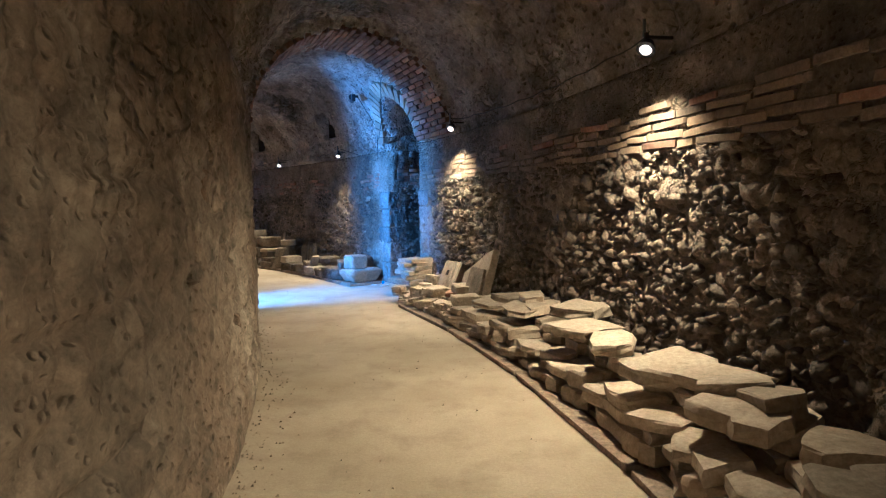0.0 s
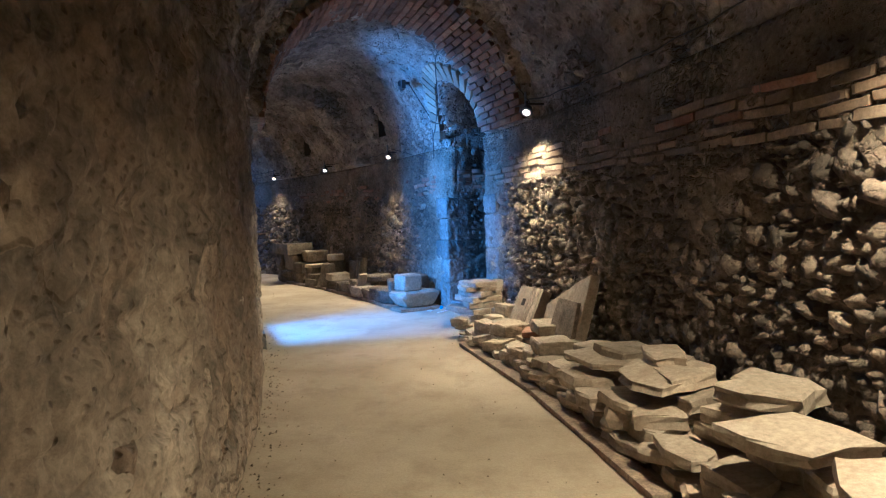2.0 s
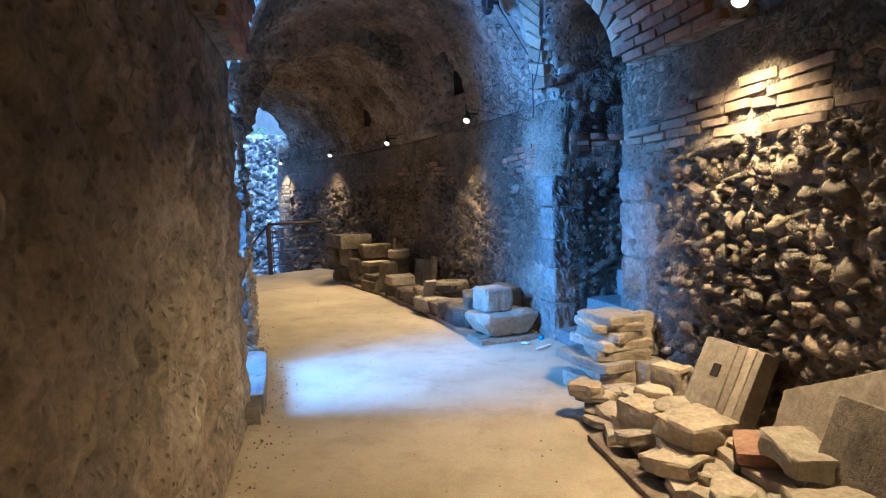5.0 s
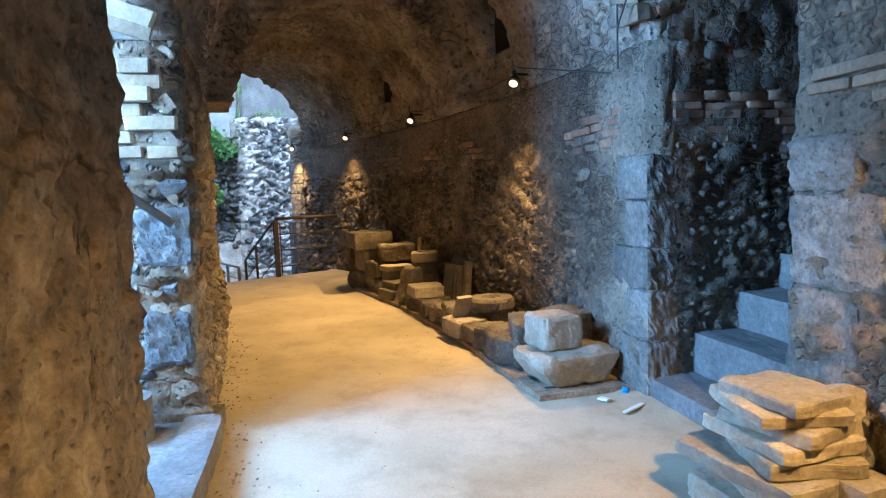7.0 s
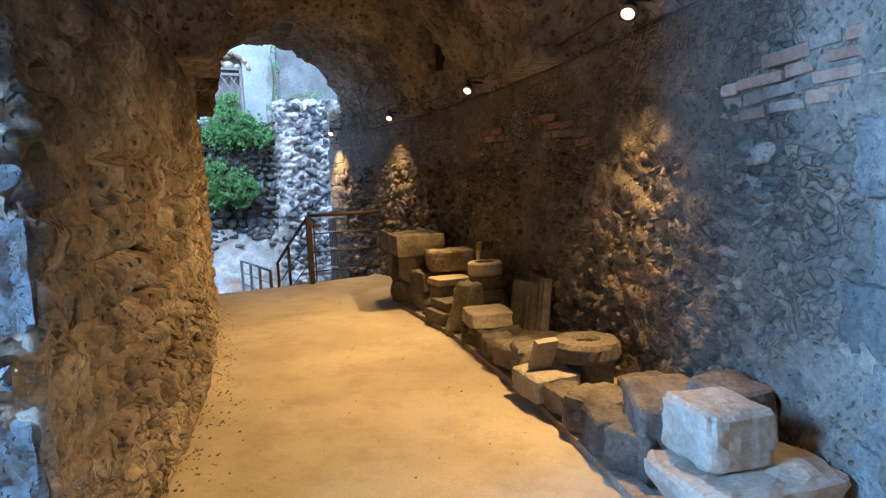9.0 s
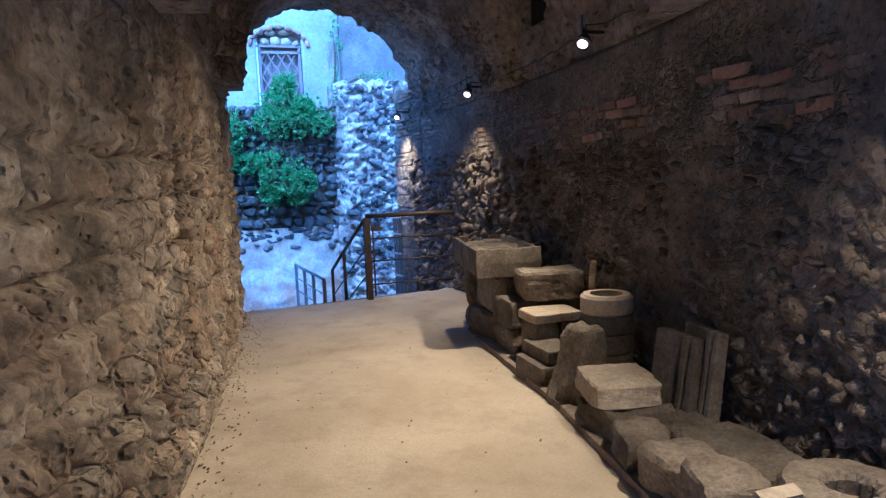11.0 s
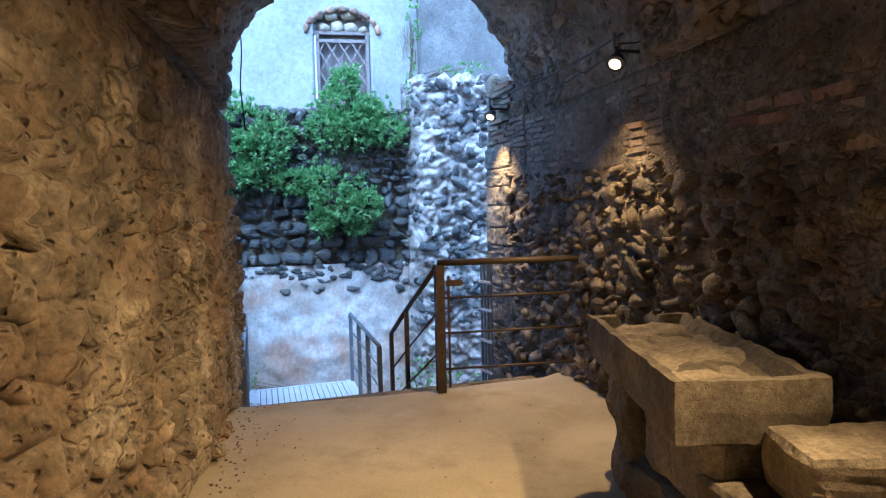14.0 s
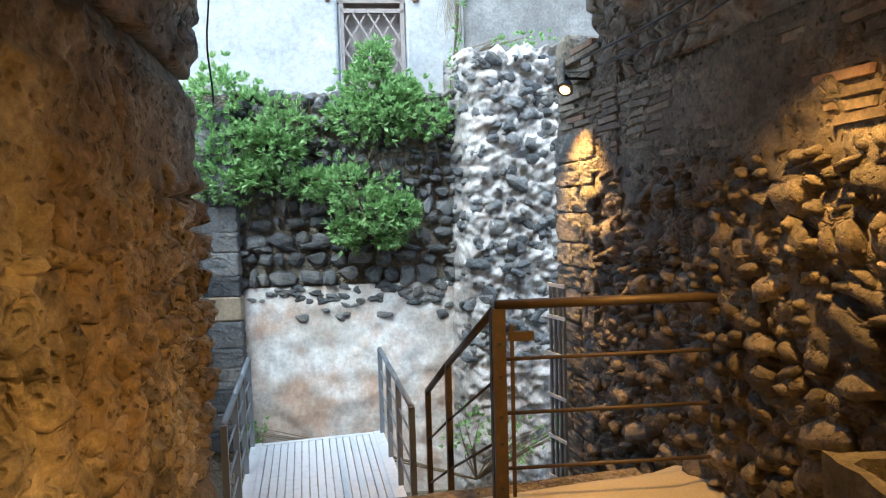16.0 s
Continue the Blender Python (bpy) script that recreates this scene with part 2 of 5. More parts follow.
M_IRON = plain("brown_painted_iron", (0.075, 0.055, 0.04), 0.55, 0.3)
M_STEEL = plain("galvanised_steel", (0.60, 0.63, 0.66), 0.5, 0.25, (0.3, 0.3, 0.3))
M_GREYPAINT = plain("grey_painted_steel", (0.17, 0.19, 0.21), 0.5, 0.2, (0.1, 0.1, 0.1))
M_BLACK = plain("black_plastic", (0.02, 0.02, 0.022), 0.5, 0.0, (0.05, 0.05, 0.05))
M_BLUE = plain("blue_plastic", (0.03, 0.22, 0.6), 0.3, 0.0, (0.03, 0.2, 0.5))
M_WHITE = plain("white_litter", (0.7, 0.7, 0.68), 0.6, 0.0, (0.5, 0.5, 0.48))
M_DOORWOOD = plain("grey_shutter_wood", (0.22, 0.18, 0.16), 0.8, 0.0, (0.12, 0.1, 0.09), 0.7)
# near-black colour that paints the shade inside holes
M_DARK = plain("painted_recess_shade", (0.02, 0.018, 0.015), 0.9, 0.0, (0.02, 0.018, 0.015))


def glowing(name, color, strength):
    m = bpy.data.materials.new(name)
    m.use_nodes = True
    b = m.node_tree.nodes["Principled BSDF"]
    b.inputs["Base Color"].default_value = (*color, 1)
    b.inputs["Emission Color"].default_value = (*color, 1)
    b.inputs["Emission Strength"].default_value = strength
    return m


M_BULB = glowing("lit_lamp_lens", (1.0, 0.62, 0.28), 1.0)


def leafy(name, a, b_col):
    m, nt, b = mat_base(name, 0.55)
    isl = nt.nodes.new("ShaderNodeNewGeometry").outputs["Random Per Island"]
    nt.links.new(ramp(nt, isl, [(0.0, a), (1.0, b_col)]), b.inputs["Base Color"])
    tr = nt.nodes.new("ShaderNodeBsdfTranslucent")
    nt.links.new(ramp(nt, isl, [(0.0, a), (1.0, b_col)]), tr.inputs["Color"])
    ms = nt.nodes.new("ShaderNodeMixShader")
    ms.inputs[0].default_value = 0.45
    nt.links.new(b.outputs[0], ms.inputs[1])
    nt.links.new(tr.outputs[0], ms.inputs[2])
    nt.links.new(ms.outputs[0], nt.nodes["Material Output"].inputs[0])
    return m


M_LEAF = leafy("green_leaves", (0.13, 0.28, 0.09), (0.36, 0.54, 0.23))
M_DRY = leafy("dry_stems", (0.16, 0.12, 0.07), (0.26, 0.2, 0.12))

# ---- builders ----
def mesh_from(name, verts, faces, material, smooth=True):
    me = bpy.data.meshes.new(name)
    me.from_pydata([tuple(v) for v in verts], [], faces)
    me.validate()
    bm = bmesh.new()
    bm.from_mesh(me)
    bmesh.ops.recalc_face_normals(bm, faces=bm.faces)
    bm.to_mesh(me)
    bm.free()
    me.materials.append(material)
    if smooth:
        me.polygons.foreach_set("use_smooth", [True] * len(me.polygons))
    return me


def hang(ob, parent):
    """Make ob a part of parent without moving it."""
    ob.parent = parent
    ob.matrix_parent_inverse = parent.matrix_basis.inverted()
    return ob


def part(name, bm, material, parent, label="", m=None, smooth=False):
    me = bpy.data.meshes.new(name)
    bm.to_mesh(me)
    bm.free()
    me.materials.append(material)
    if smooth:
        me.polygons.foreach_set("use_smooth", [True] * len(me.polygons))
    ob = new(name, me)
    if m is not None:
        ob.matrix_basis = m
    if parent is not None:
        ob.parent = parent
    if label:
        ob["label"] = label
    return ob


def fbm(p, scale, octaves=4):
    return noise.fractal(Vector(p) * scale, 0.9, 2.1, octaves)


def slab(name, front, back, nu, nv, material, keep=None):
    """A solid sheet: front(u, v) and back(u, v) give points for u, v in 0..1."""
    verts, faces, idx = [], [], {}
    for side, fn in ((0, front), (1, back)):
        for i in range(nu + 1):
            for j in range(nv + 1):
                idx[side, i, j] = len(verts)
                verts.append(fn(i / nu, j / nv))
    on = {(i, j): (keep is None or keep((i + 0.5) / nu, (j + 0.5) / nv)) for i in range(nu) for j in range(nv)}
    for (i, j), ok in on.items():
        if not ok:
            continue
        q = ((i, j), (i + 1, j), (i + 1, j + 1), (i, j + 1))
        faces.append([idx[(0, *k)] for k in q])
        faces.append([idx[(1, *k)] for k in reversed(q)])
        for (di, dj), (a, b) in (((0, -1), (0, 1)), ((1, 0), (1, 2)), ((0, 1), (2, 3)), ((-1, 0), (3, 0))):
            if not on.get((i + di, j + dj), False):
                faces.append([idx[(0, *q[b])], idx[(0, *q[a])], idx[(1, *q[a])], idx[(1, *q[b])]])
    used = sorted({k for f in faces for k in f})
    re = {k: n for n, k in enumerate(used)}
    return new(name, mesh_from(name, [verts[k] for k in used], [[re[k] for k in f] for f in faces], material))


def cobble(a, z, size):
    """Rounded stones with sunk joints: 0 in the joints, 1 on the stones."""
    d = noise.voronoi(Vector((a / size, z / (size * 0.8), 0.3)))[0]
    return min(1.0, max(0.0, (d[1] - d[0]) * 2.2))


def coursed(a, z, size):
    """Roughly squared stones in wavering courses: 0 in the joints, 0.7 to 1.2 on the stones."""
    z += 0.05 * noise.noise(Vector((a * 1.1, 0.7, z * 0.8)))
    a += 0.03 * noise.noise(Vector((a * 4.0, z * 4.0, 2.1)))
    row = math.floor(z / (size * 0.8))
    v = z / (size * 0.8) - row
    wide = size * (0.95 + 0.6 * noise.cell(Vector((row + 0.5, 3.5, 0.5))))
    along = a / wide + 7.3 * noise.cell(Vector((row + 0.5, 8.5, 0.5)))
    u = along - math.floor(along)
    edge = min(u * wide, (1 - u) * wide, v * size * 0.8, (1 - v) * size * 0.8)
    lift = noise.cell(Vector((row + 0.5, math.floor(along) + 0.5, 4.5)))
    return min(1.0, max(0.0, (edge - 0.008) / 0.03)) * (0.95 + 0.3 * lift)


def wall_relief(p, amp=1.0, a=0.0, rubble=0.0, size=0.22, laid=False):
    d = amp * (0.035 * fbm(p, 1.3, 3) + 0.018 * fbm(p, 6.0, 3) + 0.016 * fbm(p, 17.0, 3))
    if laid:
        k = min(1.0, max(0.25, 0.6 + 1.6 * fbm(p, 0.8, 2))) * (1.0 if p.z < 1.9 else 0.35)
        d += rubble * k * (0.055 * (coursed(a, p.z, size) - 0.7) + 0.02 * (cobble(a, p.z, size * 0.4) - 0.5))
    elif rubble:
        k = 1.0 if p.z < 1.75 else 0.25
        d += rubble * k * (0.045 * (cobble(a + 0.1 * fbm(p, 2.5, 2), p.z, size) - 0.6) + 0.02 * (cobble(a, p.z, size * 0.45) - 0.5))
    return d


def bulge(th, out):
    """The inner wall leans into the corridor towards its end."""
    if out > 0:
        return 0.0
    k = max(0.0, min(1.0, (th - 42.0) / 7.0))
    return 0.11 * k * k * (3 - 2 * k)


def side_wall(name, label, th0, th1, r, out, top, material, amp=1.0, thick=0.6, dens=26, rubble=0.0, size=0.22, laid=False):
    """A curved wall from th0 to th1; out is +1 for the outer wall. top: a height or a function of the angle."""
    length = radians(th1 - th0) * r
    hi = top if callable(top) else (lambda th: top)

    def front(u, v):
        th = th0 + (th1 - th0) * u
        p = ring(th, r, hi(th) * v)
        d = wall_relief(p, amp, radians(th) * r, rubble, size, laid) + bulge(th, out)
        edge = min(1.0, 12 * min(v, 1 - v) + 0.15)
        return ring(th, r + out * (-d) * edge, p.z)

    def back(u, v):
        th = th0 + (th1 - th0) * u
        return ring(th, r + out * thick, hi(th) * v)
    ob = slab(name, front, back, int(length * dens), int(2.5 * dens), material)
    return tagged(ob, label, "wall", kind="structure")


# openings: the stair passage in the outer wall and the daylight passage in the inner wall
ST0, ST1 = 26.25, 29.4
DO0, DO1 = 26.4, 30.1
TH_NEAR, TH_END, TH_FLOOR = -8.0, 53.3, 51.0

wall_outer_1 = side_wall("wall_outer_1", "dark rubble wall of the curved corridor", TH_NEAR, ST0, R_OUT, 1, SPRING, M_MORTAR, rubble=1.0)
wall_outer_2 = side_wall("wall_outer_2", "dark rubble wall with a red brick band", ST1, 55.4, R_OUT, 1, lambda th: SPRING if th < 52.9 else 2.95 + 0.12 * math.sin(th * 3), M_MORTAR, rubble=1.0, size=0.26)
wall_inner_1 = side_wall("wall_inner_1", "eroded rendered stone wall of the corridor", TH_NEAR, DO0, R_IN, -1, SPRING, M_RENDER_NEAR, 1.2, rubble=0.6, size=0.5, dens=36, laid=True)
wall_inner_2 = side_wall("wall_inner_2", "eroded stone wall with patches of render", DO1, 53.3, R_IN, -1, SPRING, M_RENDER_IN, 1.0, rubble=2.0, size=0.27, dens=56, laid=True)

RISE = 1.48


def vault_r(z, out=1):
    k = max(-1.0, min(1.0, (z - SPRING) / RISE))
    return R_MID + out * (R_OUT - R_MID) * math.sqrt(1 - k * k)


def rib(th):
    d = 0.0
    if 22.7 < th < 25.6:
        d = 0.10
    if 37.0 < th < 39.2:
        d = 0.26
    if 45.6 < th < 47.0:
        d = 0.18
    return d


def stair_arch(th):
    k = (th - (ST0 + ST1) / 2) / ((ST1 - ST0) / 2)
    return 2.62 + 0.72 * math.sqrt(max(0.0, 1 - k * k)) if abs(k) < 1 else 0.0


def door_arch(th):
    k = (th - (DO0 + DO1) / 2) / ((DO1 - DO0) / 2)
    return 2.75 + 0.75 * math.sqrt(max(0.0, 1 - k * k)) if abs(k) < 1 else 0.0


HOLES = ((34.7, 1.3, 2.95, 3.45), (43.5, 1.3, 2.95, 3.45))


def vault_point(u, v, lift):
    th = TH_NEAR + (TH_END - TH_NEAR) * u
    a = math.pi * v
    x, z = math.cos(a), math.sin(a)
    p = ring(th, R_MID + 1.5 * x, SPRING + RISE * z)
    d = lift if lift else -(0.06 * fbm(p, 1.1, 3) + 0.045 * fbm(p, 5.0, 3) + 0.028 * fbm(p, 14.0, 2) + 0.035 * (cobble(radians(th) * 22.6 + 0.12 * fbm(p, 2.0, 2), 1.5 * a, 0.24) - 0.6) * (1.0 if rib(th) == 0 else 0.2)) - rib(th) - bulge(th, -1) * max(0.0, -x)
    return ring(th, R_MID + (1.5 + d) * x, SPRING + (RISE + d) * z)


def vault_keep(u, v):
    th = TH_NEAR + (TH_END - TH_NEAR) * u
    a = math.pi * v
    z = SPRING + RISE * math.sin(a)
    if v < 0.5:
        if z < stair_arch(th):
            return False
        for h0, w, z0, z1 in HOLES:
            if h0 < th < h0 + w and z0 < z < z1:
                return False
    elif z < door_arch(th):
        return False
    return True


vault = slab("ceiling", lambda u, v: vault_point(u, v, 0), lambda u, v: vault_point(u, v, 0.5), 760, 120, M_VAULT, vault_keep)
tagged(vault, "rough concrete barrel vault with soot stains", "vaulted ceiling", kind="structure")

# floor
def floor_front(u, v):
    th = TH_NEAR + (TH_FLOOR + 0.06 * math.sin(9 * v) - TH_NEAR) * u
    r = R_IN - 0.25 + (R_OUT - R_IN + 0.5) * v
    p = ring(th, r, 0)
    edge = max(0.0, 0.18 - min(abs(r - R_IN), abs(r - R_OUT))) * 0.22
    return ring(th, r, 0.008 * fbm(p, 1.2, 3) + edge - (0.03 if u > 0.999 else 0))


floor = slab("floor", floor_front, lambda u, v: ring(TH_NEAR + (TH_FLOOR - TH_NEAR) * u, R_IN - 0.25 + (R_OUT - R_IN + 0.5) * v, -0.3), 260, 24, M_FLOOR)
tagged(floor, "pale packed earth floor of the corridor", "floor", kind="structure")


def box_bm(x0, x1, y0, y1, z0, z1):
    bm = bmesh.new()
    bmesh.ops.create_cube(bm, size=1.0)
    for v in bm.verts:
        v.co = Vector((x0 + (v.co.x + 0.5) * (x1 - x0), y0 + (v.co.y + 0.5) * (y1 - y0), z0 + (v.co.z + 0.5) * (z1 - z0)))
    return bm


# unseen end wall, added behind the start to shut out the sky
tagged(part("wall_start", box_bm(-2.4, 2.4, -0.5, 0, -0.3, 5.2), M_MORTAR, None, "", ring_pose(TH_NEAR, R_MID)), "unseen plain wall added to close the corridor", "wall", kind="structure")
# added black blocks keep the sky out and paint the holes' inner shade
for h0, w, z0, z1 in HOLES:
    tagged(part("hole_backing", box_bm(-0.35, 0.35, -0.6, 0.6, -0.6, 0.6), M_DARK, None, "", ring_pose(h0 + w / 2, 24.5, 3.6)), "added black block painting the shade in a vault hole", "wall", kind="structure")


def sunk_wall(name, label, th0, th1, r, out, material):
    def front(u, v):
        th = th0 + (th1 - th0) * u
        p = ring(th, r, -2.0 + 2.0 * v)
        return ring(th, r - out * (wall_relief(p, 1.0, radians(th) * r, 1.0, 0.22) + bulge(th, out)), p.z)
    ob = slab(name, front, lambda u, v: ring(th0 + (th1 - th0) * u, r + out * 0.6, -2.0 + 2.0 * v), 50, 50, material)
    return tagged(ob, label, "wall", kind="structure")


wall_outer_3 = sunk_wall("wall_outer_3", "rubble wall going down below the corridor floor", 50.0, 55.4, R_OUT, 1, M_MORTAR)
wall_inner_3 = sunk_wall("wall_inner_3", "rubble wall going down beside the outside steps", 50.5, 53.3, R_IN, -1, M_MORTAR)

# ---- stones ----
def rock_mesh(name, seed, material, blocky=0.6, rough=0.22, sub=3, smooth=True):
    """An irregular stone about one unit across in each direction."""
    bm = bmesh.new()
    bmesh.ops.create_icosphere(bm, subdivisions=sub, radius=1.0)
    off = Vector((seed * 7.3, seed * 3.1, seed * 1.7))
    rs = random.Random(seed * 13 + 5)
    cuts = [(Vector((rs.gauss(0, 1), rs.gauss(0, 1), rs.gauss(0, 1))).normalized(), rs.uniform(0.38, 0.52)) for _ in range(13)]
    cuts += [(Vector(d), rs.uniform(0.42, 0.5)) for d in ((1, 0, 0), (-1, 0, 0), (0, 1, 0), (0, -1, 0), (0, 0, 1), (0, 0, -1))]
    for v in bm.verts:
        n = v.co.normalized()
        flat = min(d / n.dot(c) for c, d in cuts if n.dot(c) > 0.05)
        rr = (1 - blocky) * 0.47 + blocky * min(flat, 0.66)
        v.co = n * rr * (1 + 0.6 * rough * fbm(n + off, 1.4, 3) + 0.3 * rough * fbm(n + off, 5.0, 2))
    me = bpy.data.meshes.new(name)
    bm.to_mesh(me)
    bm.free()
    me.materials.append(material)
    me.polygons.foreach_set("use_smooth", [smooth] * len(me.polygons))
    return me


def slab_mesh(name, seed, material, sides=8, wobble=0.26, chip=0.045):
    """A broken flat slab, one unit long, wide and thick, its base at z 0."""
    rng = random.Random(seed)
    angles = sorted((k + rng.uniform(-0.42, 0.42)) * 2 * math.pi / sides for k in range(sides))
    ring_pts = []
    for a in angles:
        c, s = math.cos(a), math.sin(a)
        k = 0.5 / max(abs(c), abs(s)) * 0.75 + 0.5 * 0.25
        k *= 1 + rng.uniform(-wobble, wobble * 0.5)
        ring_pts.append((c * k, s * k))
    rows = []
    for z, inset in ((0.0, chip), (0.14, 0.0), (0.55, rng.uniform(-0.02, 0.03)), (0.86, 0.012), (1.0, chip)):
        rows.append([(x * (1 - 2 * inset) + rng.uniform(-0.03, 0.03), y * (1 - 2 * inset) + rng.uniform(-0.03, 0.03), z + (rng.uniform(-0.06, 0.04) if 0 < z < 1 else rng.uniform(-0.12, 0.03) * z)) for x, y in ring_pts])
    verts = [p for row in rows for p in row] + [(0, 0, 0), (rng.uniform(-0.1, 0.1), rng.uniform(-0.1, 0.1), 1.02)]
    n, faces = sides, []
    for k in range(4):
        for i in range(n):
            j = (i + 1) % n
            faces.append((k * n + i, k * n + j, (k + 1) * n + j, (k + 1) * n + i))
    for i in range(n):
        j = (i + 1) % n
        faces.append((5 * n, j, i))
        faces.append((4 * n + i, 4 * n + j, 5 * n + 1))
    return mesh_from(name, verts, faces, material, smooth=False)


def chipped_block(name, w, d, h, seed, material, cuts=4, amp=0.018, shape=None, round_off=0.03):
    """A hewn block with worn edges, base at z 0, middle at the origin."""
    bm = bmesh.new()
    bmesh.ops.create_cube(bm, size=1.0)
    bmesh.ops.subdivide_edges(bm, edges=bm.edges[:], cuts=cuts + 4 if cuts > 3 else cuts, use_grid_fill=True)
    off = Vector((seed * 5.1, seed * 2.3, 0))
    for v in bm.verts:
        p = v.co.copy()
        hits = sum(abs(abs(c) - 0.5) < 1e-4 for c in p)
        q = Vector((p.x * w, p.y * d, p.z * h))
        if hits >= 2:
            q *= 1 - round_off * (hits - 1) * (0.8 + 1.5 * abs(fbm(q + off, 7, 3)))
        q += v.normal * amp * (fbm(q + off, 4.0, 3) + 0.45 * fbm(q + off, 15.0, 3))
        q.z += h / 2
        if shape:
            q = shape(q)
        v.co = q
    me = bpy.data.meshes.new(name)
    bm.to_mesh(me)
    bm.free()
    me.materials.append(material)
    return me


def thing(name, me, m, label, category, group=""):
    ob = new(name, me)
    ob.matrix_basis = m
    return tagged(ob, label, category, group)


def scaled(m, x, y, z):
    return m @ Matrix.Diagonal((x, y, z, 1.0))


def field(name, parent, meshes, places, limit=300):
    """Pieces set in a wall: the first ones are objects, the rest is one joined part."""
    for me, m in places[:limit]:
        ob = new(name, me)
        ob.matrix_basis = m
        hang(ob, parent)
    rest = places[limit:]
    if rest:
        verts, faces, slots, mats, base = [], [], [], [], 0
        cache = {me.name: ([v.co.copy() for v in me.vertices], [tuple(p.vertices) for p in me.polygons]) for me, m in rest}
        for me, m in rest:
            vs, fs = cache[me.name]
            if me.materials[0] not in mats:
                mats.append(me.materials[0])
            verts += [m @ v for v in vs]
            faces += [[base + i for i in f] for f in fs]
            slots += [mats.index(me.materials[0])] * len(fs)
            base += len(vs)
        me = bpy.data.meshes.new(name + "_rest")
        me.from_pydata([tuple(v) for v in verts], [], faces)
        for material in mats:
            me.materials.append(material)
        me.polygons.foreach_set("material_index", slots)
        if meshes[0].polygons[0].use_smooth:
            me.polygons.foreach_set("use_smooth", [True] * len(me.polygons))
        ob = new(name + "_rest", me)
        hang(ob, parent)
        tagged(ob, kind="stuff")


def ring_stones(rng, meshes, th0, th1, z0, z1, r, out, size, proud=0.04, fill=0.92, skip=None):
    """Rows of rubble on a curved wall."""
    places, z = [], z0
    while z < z1:
        h = size * rng.uniform(0.5, 1.1)
        a = th0 + math.degrees(rng.uniform(0, size) / r)
        while a < th1:
            w = size * rng.uniform(0.45, 1.6)
            zz, hh = z + h / 2 + rng.uniform(-0.03, 0.03), h * rng.uniform(0.75, 1.1)
            mid = a + math.degrees(w / 2 / r)
            if rng.random() < fill and mid < th1 and not (skip and skip(mid, zz)):
                dep = rng.uniform(0.16, 0.24)
                m = ring_pose(mid, r + out * (dep / 2 - proud * rng.uniform(0.3, 1.6)) - out * bulge(mid, out), zz) @ pose(0, 0, 0, rng.uniform(-32, 32), rng.uniform(-12, 12), rng.uniform(-12, 12))
                places.append((rng.choice(meshes), scaled(m, dep, w * 0.97, hh)))
            a += math.degrees(w / r)
        z += h * 0.97
    rng.shuffle(places)
    return places


LAVA_STONES = [rock_mesh("stone", 1 + k, M_LAVA, 0.8, 0.55, 2, True) for k in range(16)]
BASALT_STONES = [rock_mesh("stone", 31 + k, M_BASALT, 1.0, 0.3, 2, False) for k in range(10)]
RENDER_STONES = [rock_mesh("stone", 61 + k, M_RENDER_IN, 0.9, 0.45, 2, True) for k in range(10)]
SLABS = [slab_mesh("stone_slab", 11 + k, M_LIME, 8 + k % 6) for k in range(14)]
CUT_SLABS = [slab_mesh("stone_slab", 111 + k, M_CUT, 8 + k % 6) for k in range(10)]


def brick_mesh(name, seed, material):
    rng = random.Random(seed)
    v = [(x + rng.uniform(-0.03, 0.03), y + rng.uniform(-0.03, 0.03), z + rng.uniform(-0.05, 0.05)) for x in (-0.5, 0.5) for y in (-0.5, 0.5) for z in (-0.5, 0.5)]
    me = mesh_from(name, v, [(0, 1, 3, 2), (4, 6, 7, 5), (0, 4, 5, 1), (2, 3, 7, 6), (0, 2, 6, 4), (1, 5, 7, 3)], material, False)
    bm = bmesh.new()
    bm.from_mesh(me)
    bmesh.ops.bevel(bm, geom=bm.edges[:], offset=0.06, segments=1, affect="EDGES")
    bm.to_mesh(me)
    bm.free()
    return me


BRICKS = [brick_mesh("brick", k, M_BRICK) for k in range(5)]
DULL_BRICKS = [brick_mesh("brick", 50 + k, M_DULLBRICK) for k in range(5)]
PALE_BRICKS = [brick_mesh("brick", 70 + k, M_PALEBRICK) for k in range(5)]
TAN_BRICKS = [brick_mesh("brick", 20 + k, M_TANBRICK) for k in range(5)]
rng = random.Random(4)


def brick_band(rng, th0, th1, z0, courses, height, length, r=R_OUT, out=1, red=0.5, proud=0.02, other=None):
    places = []
    for c in range(courses):
        a = th0 + math.degrees(rng.uniform(0, length * 0.6) / r)
        while a < th1 - 0.3:
            w = length * rng.uniform(0.55, 1.35)
            mid = a + math.degrees(w / 2 / r)
            m = ring_pose(mid, r + out * (0.06 - proud * rng.uniform(0.4, 1.6)), z0 + (c + 0.5) * height + 0.014 * math.sin(mid * 1.7) + rng.uniform(-0.006, 0.006)) @ pose(0, 0, 0, rng.uniform(-3, 3), 0, rng.uniform(-2, 2))
            pool = BRICKS if rng.random() < red else (other or TAN_BRICKS)
            if mid + math.degrees(w / 2 / r) < th1 and rng.random() < 0.86:
                places.append((rng.choice(pool), scaled(m, 0.15, w - 0.014, (height - 0.010) * rng.uniform(0.8, 1.05))))
            a += math.degrees(w / r)
    return places


def hewn_unit(seed, material):
    """A dressed block, one unit each way about its middle."""
    me = chipped_block("quoin", 1, 1, 1, seed, material, 6, 0.05, None, 0.035)
    me.transform(Matrix.Translation((0, 0, -0.5)))
    return me

# ---- heap of broken slabs along the outer wall ----
def heap_height(th):
    return 0.43 + 0.07 * math.sin(th * 0.9) - (0.05 if th > 16 else 0)


